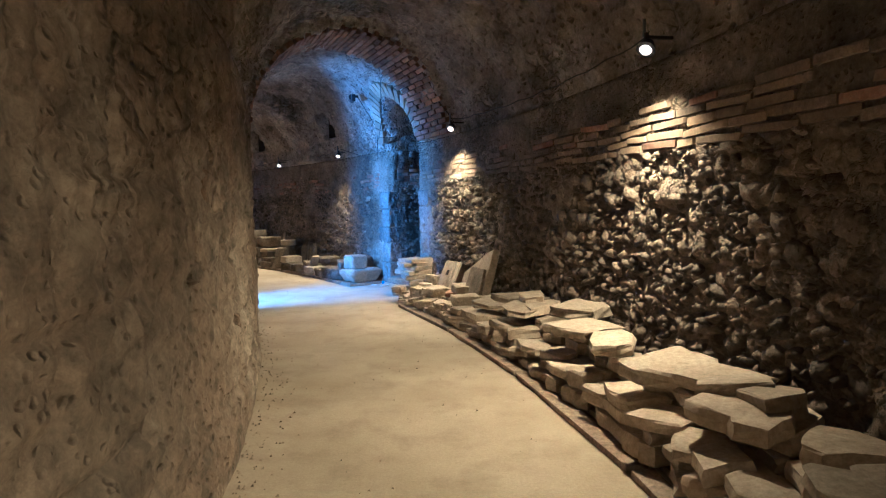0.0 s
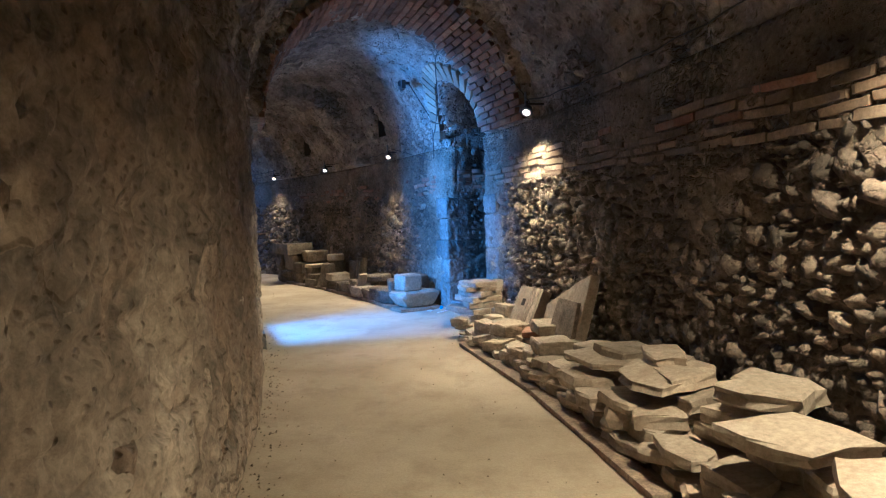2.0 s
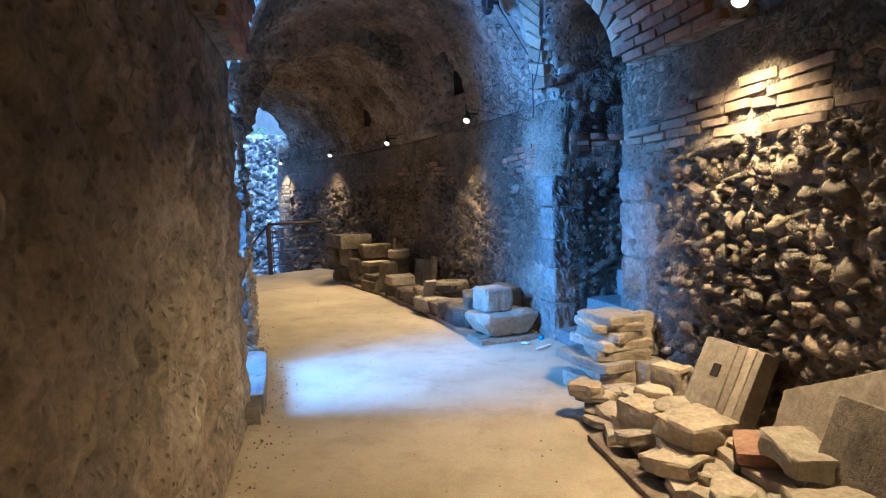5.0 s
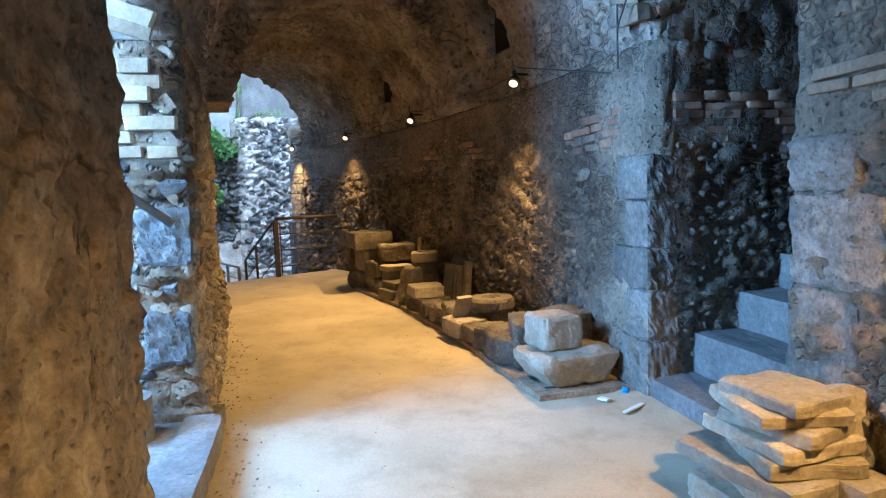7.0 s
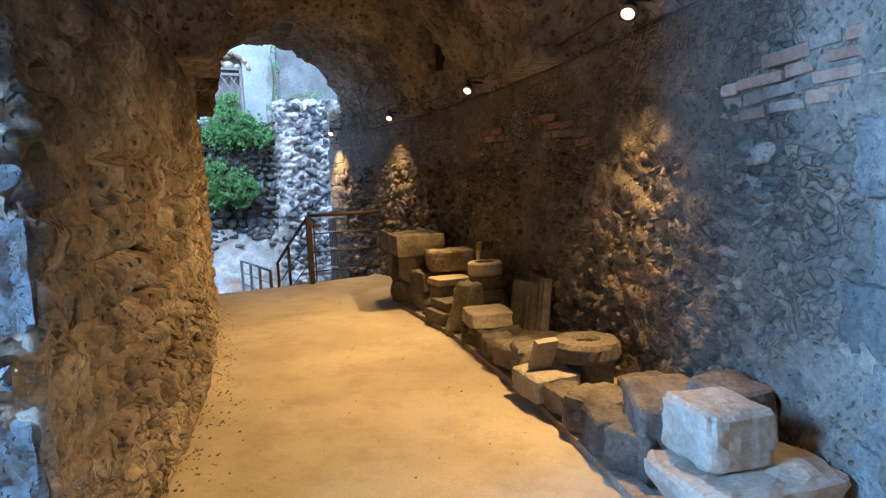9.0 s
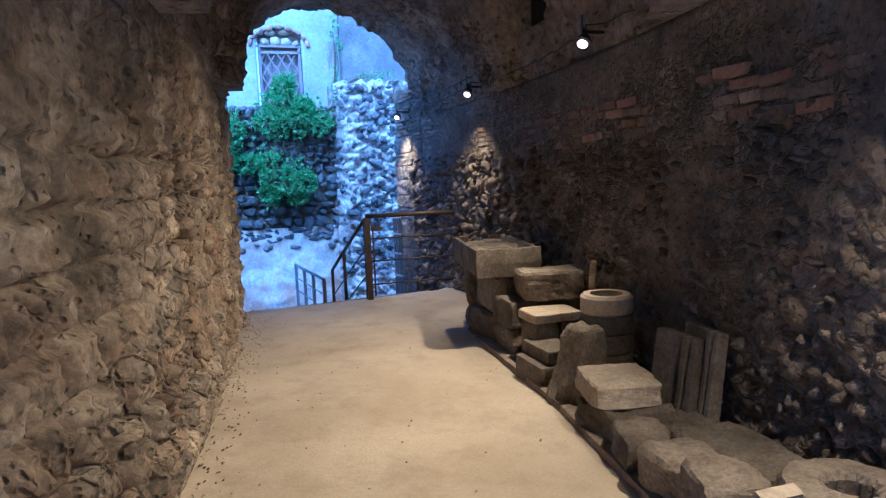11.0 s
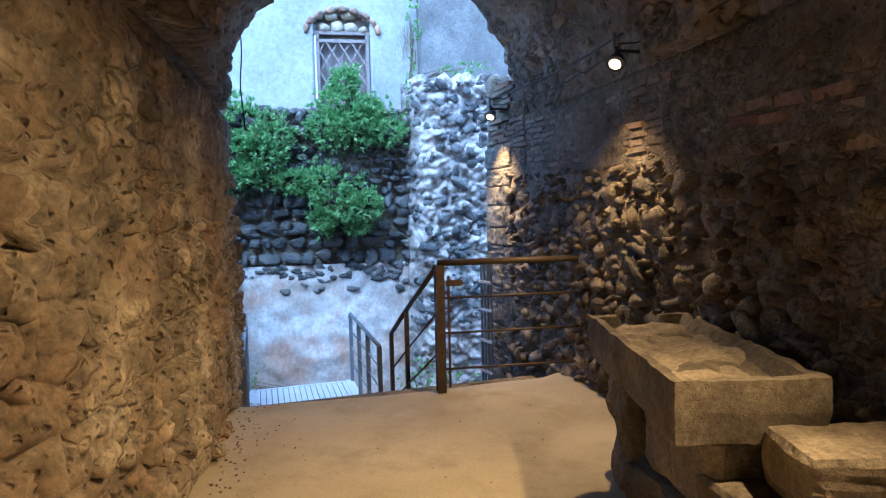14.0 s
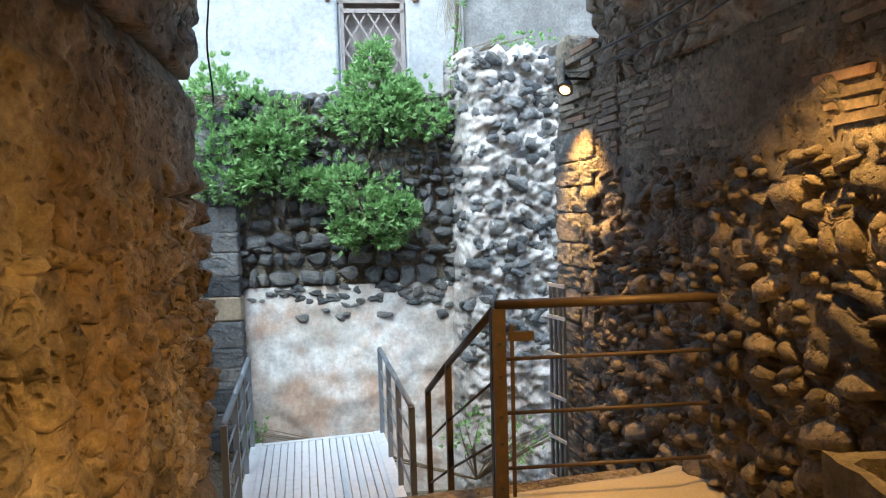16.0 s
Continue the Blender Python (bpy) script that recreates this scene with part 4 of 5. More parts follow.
def door_vault(u, v, lift):
    th = DO0 + (DO1 - DO0) * (0.5 - 0.5 * math.cos(math.pi * v))
    z = 2.75 + 0.75 * math.sin(math.pi * v)
    r0 = vault_r(z, -1) + 0.03
    return ring(th, r0 + (20.55 - r0) * u, z + lift)


tagged(slab("ceiling_passage", lambda u, v: door_vault(u, v, 0), lambda u, v: door_vault(u, v, 0.4), 10, 24, M_VAULT), "short brick vault over the daylight passage", "vaulted ceiling", kind="structure")
tagged(part("passage_floor", box_bm(-3.6, 0.02, -0.95, 0.95, -0.3, 0.14), M_STEP, None, "", ring_pose(28.25, 21.16)), "raised grey stone floor of the passage", "floor", kind="structure")
# added wall, out of view: blocks the horizon and low sky past the passage
tagged(part("wall_arena", box_bm(-0.5, 0, -4, 4, -0.3, 1.9), M_MORTAR, None, "", ring_pose(28.2, 15.5)), "unseen wall added beyond the passage to block the horizon", "wall", kind="structure")
for k in range(5):
    me = chipped_block("sill_stone", 0.24, 0.36, 0.17, k, M_STEP, 3, 0.012, None, 0.04)
    thing("sill_stone", me, ring_pose(26.75 + k * 0.72, 21.10, 0.0), "dusty grey edging stone of a raised sill", "sill stone", "sill of the passage")


def wall_places(rng, th, side, meshes, r0, r1, z0, z1, size, proud=0.04, slope=0.0, fill=0.95, long=1.0, dep=0.2):
    """Courses of stones on a radial wall."""
    a = radians(th)
    across = Vector((-math.sin(a), math.cos(a), 0)) * side
    places, z = [], z0
    while z < z1:
        h = size * rng.uniform(0.7, 1.0)
        r = r0
        while r < r1:
            w = size * rng.uniform(0.7, 1.5) * long
            mid = r + w / 2
            if rng.random() < fill and mid + w / 2 < r1 + 0.03:
                p = ring(th, mid, z + h / 2 + slope * (r1 - mid)) + across * (dep / 2 - proud * rng.uniform(0.4, 1.4))
                m = pose(p.x, p.y, p.z, 0, 0, th) @ pose(0, 0, 0, rng.uniform(-5, 5), math.degrees(math.atan(slope)), rng.uniform(-5, 5))
                places.append((rng.choice(meshes), scaled(m, w * 0.95, dep, h * 0.94)))
            r += w
        z += h
    return places


far_places = wall_places(rng, DO1, 1, BASALT_STONES, 18.0, 20.86, 0.15, 1.8, 0.15, 0.03) + wall_places(rng, DO1, 1, PALE_BRICKS, 18.0, 21.07, 1.8, 2.32, 0.10, 0.028, 0.0, 1.0, 2.8) + wall_places(rng, DO1, 1, PALE_BRICKS, 18.0, 21.07, 2.34, 3.1, 0.12, 0.028, 0.30, 1.0, 2.8)
field("stone", court_side, BASALT_STONES + PALE_BRICKS, far_places, 420)
quoin_meshes = [hewn_unit(90 + k, M_BASALT) for k in range(5)]
qz = [(0.10, 0.40), (0.50, 0.36), (0.86, 0.26), (1.13, 0.38), (1.51, 0.29)]
field("quoin", court_side, quoin_meshes, [(quoin_meshes[k] if k % 2 else BASALT_STONES[k], scaled(ring_pose(DO1 + 0.36, (20.99, 20.93, 20.97, 20.95, 21.0)[k], z + h / 2) @ pose(0, 0, 0, (3, -2, -4, 2, 5)[k], (2, -1, 3, 1, -3)[k], (-4, 2, 5, -2, 4)[k]), (0.30, 0.29, 0.26, 0.32, 0.27)[k], 0.30, h * (0.98 if k % 2 else 1.08))) for k, (z, h) in enumerate(qz)])

# quoins at the stair's far corner and near corner, dressed grey blocks
stair_quoins = []
for k, (z, h, w) in enumerate(((0.0, 0.42, 0.46), (0.42, 0.36, 0.34), (0.78, 0.30, 0.5), (1.08, 0.34, 0.3), (1.42, 0.32, 0.42))):
    stair_quoins.append((hewn_unit(70 + k, M_QUOIN), scaled(ring_pose(ST1 + math.degrees((w / 2 - 0.025) / 24.1), R_OUT + 0.10, z + h / 2), 0.24, w * 0.98, h * 0.97)))
field("quoin", wall_outer_2, [], stair_quoins)
stair_quoins = []
for k, (z, h, w) in enumerate(((0.0, 0.55, 0.5), (0.55, 0.48, 0.44), (1.03, 0.44, 0.56), (1.47, 0.26, 0.4))):
    stair_quoins.append((hewn_unit(80 + k, M_QUOIN), scaled(ring_pose(ST0 - math.degrees((w / 2 - 0.025) / 24.1), R_OUT + 0.10, z + h / 2), 0.24, w * 0.98, h * 0.97)))
field("quoin", wall_outer_1, [], stair_quoins)


field("stone", stair_far, LAVA_STONES, wall_places(rng, ST1, 1, LAVA_STONES, 24.3, 26.2, 0.25, 1.8, 0.10, 0.026, 0.0, 0.9) + wall_places(rng, ST1, 1, BRICKS, 24.3, 26.2, 1.8, 2.1, 0.075, 0.012, 0.0, 0.9, 3.2) + wall_places(rng, ST1, 1, LAVA_STONES, 24.3, 26.2, 2.12, 3.2, 0.27, 0.022, 0.0, 0.9))


# ---- masonry of the corridor ----
def patchy(seed, level):
    return lambda th, z: noise.noise(Vector((th * 0.42 + seed, z * 1.1, seed))) < level


field("stone", wall_outer_1, LAVA_STONES, ring_stones(rng, LAVA_STONES, 4.5, 25.0, 0.05, 1.78, R_OUT, 1, 0.17, 0.035, 0.9) + ring_stones(rng, LAVA_STONES, 4.5, 25.0, 0.05, 1.80, R_OUT, 1, 0.085, 0.034, 0.7), 340)
field("brick", wall_outer_1, BRICKS + TAN_BRICKS, brick_band(rng, 3.0, 26.2, 1.84, 5, 0.068, 0.38, red=0.1, proud=0.008, other=TAN_BRICKS + DULL_BRICKS))
field("stone", wall_outer_2, LAVA_STONES, ring_stones(rng, LAVA_STONES, 43.5, 54.3, -0.05, 1.70, R_OUT, 1, 0.25, 0.05, 0.85) + ring_stones(rng, LAVA_STONES, 43.5, 54.3, -0.05, 1.85, R_OUT, 1, 0.115, 0.045, 0.9), 330)
field("stone", wall_outer_2, LAVA_STONES, ring_stones(rng, LAVA_STONES, 31.4, 43.5, 0.05, 1.8, R_OUT, 1, 0.11, 0.022, 0.85, patchy(3.0, -0.25)), 300)
field("brick", wall_outer_2, BRICKS + TAN_BRICKS, brick_band(rng, ST1 + 0.1, 47.0, 1.80, 4, 0.075, 0.25, red=0.4, proud=-0.012, other=DULL_BRICKS) + brick_band(rng, 46.0, 55.3, 1.93, 9, 0.056, 0.30, red=0.06, proud=-0.012, other=DULL_BRICKS) + brick_band(rng, 52.6, 55.3, 2.16, 6, 0.056, 0.30, red=0.06, proud=0.008, other=DULL_BRICKS))
field("brick", wall_outer_2, BRICKS + TAN_BRICKS, brick_band(rng, 53.4, 55.3, 2.50, 7, 0.06, 0.30, red=0.08, proud=0.012, other=DULL_BRICKS))
for row, z0, z1 in ((wall_outer_2, -0.02, 2.2), (wall_outer_3, -1.5, -0.03)):
    z, end_blocks = z0, []
    while z < z1:
        h, a, flip = rng.uniform(0.17, 0.30), 55.35, rng.random() < 0.5
        for w in ((0.46, 0.24) if flip else (0.28, 0.40)):
            end_blocks.append((hewn_unit(int(z * 50) + 300 + int(w * 10), M_QUOIN), scaled(ring_pose(a - math.degrees(w / 2 / R_OUT), R_OUT + 0.085, z + h / 2) @ pose(0, 0, 0, 0, rng.uniform(-2, 2), rng.uniform(-2, 2)), 0.24, w * 0.97, h * 0.96)))
            a -= math.degrees(w / R_OUT)
        z += h
    field("dressed_block", row, [], end_blocks)
field("stone", wall_outer_3, LAVA_STONES, ring_stones(rng, LAVA_STONES, 51.2, 53.9, -1.5, -0.05, R_OUT, 1, 0.18, 0.06, 1.0))
field("stone", wall_inner_2, RENDER_STONES, ring_stones(rng, RENDER_STONES, DO1 + 1.2, 53.0, 0.05, 1.8, R_IN, -1, 0.24, 0.03, 0.5, patchy(8.0, -0.05)) + ring_stones(rng, RENDER_STONES, 41.0, 53.1, 0.04, 1.6, R_IN, -1, 0.17, 0.045, 0.8, patchy(2.0, -0.05)), 360)
field("stone", wall_inner_1, RENDER_STONES, ring_stones(rng, RENDER_STONES, 3, 26.0, 0.1, 1.9, R_IN, -1, 0.3, 0.006, 0.35, patchy(5.0, 0.1)), 150)

# the brick arch that crosses the vault, with its bricks
brick_arch = tagged(new("brick_arch"), "arch of old red bricks across the vault", "arch", kind="structure")
arch_places = []
rows = 54
for k in range(rows):
    a = math.pi * (k + 0.5) / rows
    for c in range(4):
        th = 22.85 + (c + 0.5) * 0.69 + (0.17 if k % 2 else -0.08)
        if not 22.7 < th < 25.7:
            continue
        q = 1.5 - 0.115 - rng.uniform(0, 0.018)
        p = ring(th, R_MID + q * math.cos(a), SPRING + (RISE - 0.115) * math.sin(a))
        m = pose(p.x, p.y, p.z, 0, 0, th) @ pose(0, 0, 0, 0, -math.degrees(a), 0) @ pose(0, 0, 0, rng.uniform(-2, 2), 0, rng.uniform(-3, 3))
        arch_places.append((rng.choice(BRICKS), scaled(m, 0.07, 0.265, 0.064)))
field("brick", brick_arch, BRICKS, arch_places)

# voussoirs round the stair opening
stair_arch_ring = tagged(new("stair_arch"), "ring of pale voussoirs round the stair opening", "arch", kind="structure")
places = []
for k in range(19):
    a = math.pi * (k + 0.5) / 19
    half = (ST1 - ST0) / 2 + 0.30
    th = (ST0 + ST1) / 2 + half * math.cos(a)
    z = 2.62 + 0.86 * math.sin(a)
    r = vault_r(z) - 0.02
    slope = math.degrees(math.asin(min(1, max(0, (z - SPRING) / RISE))))
    m = ring_pose(th, r, z) @ pose(0, 0, 0, 0, -slope, 0) @ pose(0, 0, 0, math.degrees(a) - 90 + 90, 0, 0)
    places.append((rng.choice(TAN_BRICKS), scaled(m, 0.10, 0.27, 0.115)))
field("voussoir", stair_arch_ring, TAN_BRICKS, places)

# ---- courtyard beyond the corridor's end: x along the far wall, y into it ----
FAR = pose(-11.2, 19.7, 0, 0, 0, 46.2)


def far_sheet(name, label, x0, x1, z0, z1, y, thick, material, amp=1.0, dens=16, keep=None, rubble=0.0, size=0.25):
    def front(u, v):
        p = Vector((x0 + (x1 - x0) * u, y, z0 + (z1 - z0) * v))
        edge = min(1.0, 10 * min(u, 1 - u, v, 1 - v) + 0.1)
        d = amp * (0.04 * fbm(p, 1.1, 3) + 0.02 * fbm(p, 5, 3)) + rubble * (0.10 * (cobble(p.x, p.z, size) - 0.5) + 0.045 * (cobble(p.x + 3, p.z, size * 0.5) - 0.5))
        return FAR @ (p - Vector((0, d * edge, 0)))
    ob = slab(name, front, lambda u, v: FAR @ Vector((x0 + (x1 - x0) * u, y + thick, z0 + (z1 - z0) * v)), int((x1 - x0) * dens), int((z1 - z0) * dens), material, keep)
    return tagged(ob, label, "wall", kind="structure")


lava_wall = far_sheet("wall_court_1", "dark lava stone wall of the courtyard", -3.0, 2.6, 0.70, 3.05, 0.06, 0.7, M_MORTAR)
low_plaster = far_sheet("wall_court_2", "low courtyard wall with flaking pinkish plaster", -3.0, 2.6, -2.0, 0.72, 0.0, 0.7, M_OLDPLASTER, 1.1, 22)
WX0, WX1, WZ0, WZ1 = -0.12, 0.68, 3.08, 4.22


def no_window(u, v):
    x, z = -3.4 + 6.4 * u, 3.0 + 4.5 * v
    arch = WZ1 + 0.32 * math.sqrt(max(0, 1 - ((x - 0.28) / 0.5) ** 2))
    return not (WX0 - 0.02 < x < WX1 + 0.02 and WZ0 < z < arch)


up_plaster = far_sheet("wall_court_3", "pale weathered plaster facade above the ledge", -3.4, 3.0, 3.0, 7.5, 0.25, 0.6, M_PLASTER, 0.35, 20, no_window)
grey_wall = far_sheet("wall_court_4", "grey stone upper wall beside the facade", 1.42, 3.6, 3.2, 7.5, 0.05, 0.18, M_STEP, 0.8, 14)

stones = []
z = 0.72
while z < 3.02:
    h = rng.uniform(0.09, 0.24) * (0.75 if z > 1.6 else 1.0)
    x = -2.2 + rng.uniform(0, 0.3)
    while x < 1.55:
        w = rng.uniform(0.10, 0.36) * (0.7 if z > 1.6 else 1.0)
        m = FAR @ pose(x + w / 2, 0.03 + rng.uniform(-0.03, 0.02), z + h / 2 + rng.uniform(-0.05, 0.05), rng.uniform(-14, 14), rng.uniform(-14, 14), rng.uniform(-12, 12))
        stones.append((rng.choice(BASALT_STONES), scaled(m, w * rng.uniform(0.8, 1.05), 0.22 * rng.uniform(0.8, 1.3), h * rng.uniform(0.75, 1.25))))
        x += w
    z += h
rng.shuffle(stones)
field("stone", lava_wall, BASALT_STONES, stones, 320)
loose = []
for k in range(70):
    x, z = rng.uniform(-1.3, 1.4), 0.72 - abs(rng.gauss(0, 0.16))
    m = FAR @ pose(x, 0.045, z, rng.uniform(-20, 20), rng.uniform(-20, 20), rng.uniform(-20, 20))
    loose.append((rng.choice(BASALT_STONES), scaled(m, rng.uniform(0.08, 0.22), 0.16, rng.uniform(0.06, 0.14))))
field("stone", low_plaster, BASALT_STONES, loose)

# dressed dark blocks at the far wall's left corner
quoin_pier = tagged(part("quoin_pier", box_bm(-2.4, -1.40, -0.16, 0.3, -2.0, 3.0), M_MORTAR, None, "", FAR), "narrow pier of dark dressed blocks", "pier", kind="structure")
places, z = [], -1.2
while z < 2.8:
    h = rng.uniform(0.22, 0.34)
    mat_pool = TAN_BRICKS if 0.35 < z < 0.6 else quoin_meshes
    places.append((rng.choice(mat_pool), scaled(FAR @ pose(-1.58, -0.12, z + h / 2), 0.42, 0.2, h)))
    z += h
field("quoin", quoin_pier, quoin_meshes, places)


# ruined core of rubble between the far wall and the corridor's outer wall
def pier_front(u, v):
    x, z = 1.12 + 1.6 * u + 0.10 * v, -2.0 + 5.5 * v
    y = -0.62 + 0.55 * (1 - min(1, 5 * u)) ** 2 + 0.12 * v
    p = Vector((x, y, z))
    d = 0.11 * fbm(p, 1.2, 3) + 0.07 * fbm(p, 4.5, 4) + 0.05 * fbm(p, 11.0, 3) + 0.07 * (cobble(x + 0.1 * fbm(p, 4, 3), z, 0.22) - 0.5)
    if v > 0.97:
        z -= 0.25 * abs(fbm(Vector((x, 0, 0)), 3, 2))
    return FAR @ Vector((x, y - d, z))


M_CORE = rocky("pale_rubble_core", [(0.3, (0.19, 0.17, 0.155)), (0.5, (0.36, 0.33, 0.30)), (0.75, (0.52, 0.49, 0.455))], 2.2, 20, stain=(0.34, 0.22, 0.16), stain_amount=0.5, depth=0.02, vary=0)
rubble_pier = tagged(slab("rubble_pier", pier_front, lambda u, v: FAR @ Vector((1.12 + 1.6 * u, 0.35, -2.0 + 5.5 * v)), 90, 240, M_CORE), "ruined pier of pale mortar and dark rubble", "pier", kind="structure")
CORE_STONES = BASALT_STONES
places = []
for k in range(290):
    u, v = rng.uniform(0.02, 0.92), rng.uniform(0.25, 0.985) ** 0.8
    p = FAR.inverted() @ pier_front(u, v)
    s = rng.uniform(0.06, 0.19)
    m = FAR @ pose(p.x, p.y + 0.015, p.z, rng.uniform(-40, 40), rng.uniform(-40, 40), rng.uniform(-40, 40))
    places.append((rng.choice(CORE_STONES), scaled(m, s * rng.uniform(0.8, 1.6), s, s * rng.uniform(0.6, 1.0))))
field("stone", rubble_pier, CORE_STONES, places)

# walls that close the courtyard
tagged(part("wall_court_5", box_bm(-2.7, -2.2, -5.0, 0.1, -2.0, 2.6), M_MORTAR, None, "", FAR), "plain side wall closing the courtyard", "wall", kind="structure")
tagged(part("wall_court_6", box_bm(2.66, 3.2, -0.9, 0.1, -2.0, 3.3), M_MORTAR, None, "", FAR), "plain side wall behind the rubble pier", "wall", kind="structure")
tagged(part("ground", box_bm(-400, 400, -400, 400, -2.3, -1.95), M_EARTH, None, "", pose(0, 0, 0)), "dark earth ground of the courtyard", "ground", kind="structure")

# window with a lattice, broken arch above
window = tagged(new("window_1"), "barred old window with a wooden lattice", "window", kind="structure")
window.matrix_basis = FAR
part("backing", box_bm(WX0, WX1, 0.44, 0.48, WZ0, WZ1 + 0.3), M_DOORWOOD, window, "dark boarded opening")
for x0, x1, z0, z1 in ((WX0, WX0 + 0.05, WZ0, WZ1), (WX1 - 0.05, WX1, WZ0, WZ1), (WX0 - 0.05, WX1 + 0.05, WZ1 - 0.02, WZ1 + 0.03), (WX0, WX1, WZ1 - 0.14, WZ1 - 0.09)):
    part("frame_bar", box_bm(x0, x1, 0.30, 0.36, z0, z1), M_DOORWOOD, window)
for sgn in (-1, 1):
    for k in range(-4, 7):
        c = WX0 + 0.05 + k * 0.19
        pts = []
        for s in range(0, 101):
            z = WZ0 + (WZ1 - 0.14 - WZ0) * s / 100
            x = c + sgn * (z - WZ0) * 0.62 + (0.35 if sgn < 0 else -0.35)
            if WX0 + 0.04 < x < WX1 - 0.04:
                pts.append((x, z))
        if len(pts) < 6:
            continue
        (xa, za), (xb, zb) = pts[0], pts[-1]
        ln, an = math.hypot(xb - xa, zb - za), math.degrees(math.atan2(zb - za, xb - xa))
        part("slat", box_bm(0, ln, -0.008, 0.008, -0.011, 0.011), M_DOORWOOD, window, "", pose(xa, 0.325 + 0.012 * sgn, za, 0, -an, 0))
for k, (x, z, w, h) in enumerate(((0.02, 4.30, 0.2, 0.16), (0.22, 4.32, 0.22, 0.2), (0.42, 4.31, 0.22, 0.18), (0.60, 4.28, 0.16, 0.14), (0.12, 4.48, 0.24, 0.14), (0.38, 4.50, 0.24, 0.13))):
    ob = new("infill_stone", rock_mesh("infill_stone", 140 + k, M_LIME, 0.7, 0.2, 2))
    ob.matrix_basis = scaled(pose(x, 0.36, z), w, 0.2, h)
    hang(ob, window)
    ob.matrix_parent_inverse = Matrix()
for k in range(9):
    a = math.pi * (k + 0.5) / 9
    ob = new("arch_stone", rock_mesh("arch_stone", 150 + k, M_BRICK, 0.85, 0.15))
    ob.matrix_basis = scaled(pose(0.28 + 0.54 * math.cos(a), 0.26, 4.20 + 0.36 * math.sin(a), 0, 90 - math.degrees(a), 0), 0.16, 0.14, 0.10)
    ob.parent = window

# ---- stairs, platform and rails at the exit: x to the right, y onwards ----
EXIT = pose(-9.8, 17.95, 0, 0, 0, 53.1)


def tube(a, b, r, sides=10):
    a, b = Vector(a), Vector(b)
    bm = bmesh.new()
    bmesh.ops.create_cone(bm, cap_ends=True, segments=sides, radius1=r, radius2=r, depth=(b - a).length)
    bmesh.ops.transform(bm, matrix=Matrix.Translation((a + b) / 2) @ (b - a).to_track_quat("Z", "Y").to_matrix().to_4x4(), verts=bm.verts)
    return bm


for k in range(4):
    me = chipped_block("exit_step", 1.75, 0.34, 0.16, k + 20, M_STEP, 4, 0.006, None, 0.01)
    thing("exit_step", me, EXIT @ pose(0.0, -1.82 + 0.3 * k, -0.335 - 0.174 * k), "worn grey stone step going down outside", "step", "steps down to the platform")
    tagged(part("step_footing", box_bm(-0.87, 0.87, -1.98 + 0.3 * k, -1.66 + 0.3 * k, -1.95, -0.337 - 0.174 * k), M_MORTAR, None, "", EXIT), "masonry footing under an outside step", "footing", kind="structure")
tagged(part("floor_edge", box_bm(-1.55, 1.9, -2.6, -1.99, -1.95, -0.02), M_MORTAR, None, "", EXIT), "masonry edge below the corridor floor", "wall", kind="structure")

platform = tagged(new("steel_platform"), "galvanised steel platform with a slatted deck", "platform")
platform.matrix_basis = EXIT @ pose(0, 0, -0.87)
for x in (-0.66, 0.66):
    part("side_beam", box_bm(x - 0.055, x + 0.055, -0.85, 1.42, -0.10, 0.01), M_STEEL, platform)
for y in (-0.83, 1.39):
    part("end_beam", box_bm(-0.6, 0.6, y - 0.03, y + 0.03, -0.10, 0.004), M_STEEL, platform)
for k in range(17):
    x = -0.585 + k * 0.0731
    part("deck_strip", box_bm(x - 0.031, x + 0.031, -0.8, 1.36, -0.03, 0.0), M_STEEL, platform)
for x in (-0.6, 0.6):
    for y in (-0.7, 1.25):
        part("leg", box_bm(x - 0.04, x + 0.04, y - 0.04, y + 0.04, -1.10, -0.10), M_STEEL, platform)


def rail(name, label, posts, height, mids, material, m, post_r=0.024, flat=True):
    """posts: (x, y, z) feet in order; a handrail and middle bars follow their tops."""
    base = tagged(new(name), label, "railing")
    base.matrix_basis = m
    for x, y, z in posts:
        part("post", box_bm(x - post_r, x + post_r, y - post_r, y + post_r, z, z + height), material, base)
    for (a, b) in zip(posts, posts[1:]):
        up = Vector((0, 0, height))
        part("handrail", tube(Vector(a) + up, Vector(b) + up, 0.024), material, base, "", None, True)
        for h in mids:
            part("bar", tube(Vector(a) + Vector((0, 0, h)), Vector(b) + Vector((0, 0, h)), 0.009), material, base, "", None, True)
    return base


rail("platform_railing", "grey steel railing along the platform", ((0.70, -0.72, -0.86), (0.70, 0.0, -0.86), (0.70, 0.66, -0.86), (0.70, 1.36, -0.86)), 0.95, (0.25, 0.48, 0.71), M_GREYPAINT, EXIT)
rail("platform_railing", "grey steel railing along the platform", ((-0.70, -0.72, -0.86), (-0.70, 0.0, -0.86), (-0.70, 0.66, -0.86), (-0.70, 1.36, -0.86)), 0.95, (0.25, 0.48, 0.71), M_GREYPAINT, EXIT)
rail("stair_railing", "brown iron railing sloping down the outside steps", ((0.93, -2.20, 0.0), (0.86, -1.35, -0.50), (0.82, -0.80, -0.84)), 1.07, (0.33, 0.68), M_IRON, EXIT, 0.02)
PA, PB = Vector((-7.43, 17.35, 0)), Vector((-6.47, 18.28, 0))
edge_dir = math.degrees(math.atan2(PB.y - PA.y, PB.x - PA.x))
gate = tagged(new("guard_railing"), "brown iron guard railing at the floor's edge", "railing")
gate.matrix_basis = pose(PA.x, PA.y, 0, 0, 0, edge_dir)
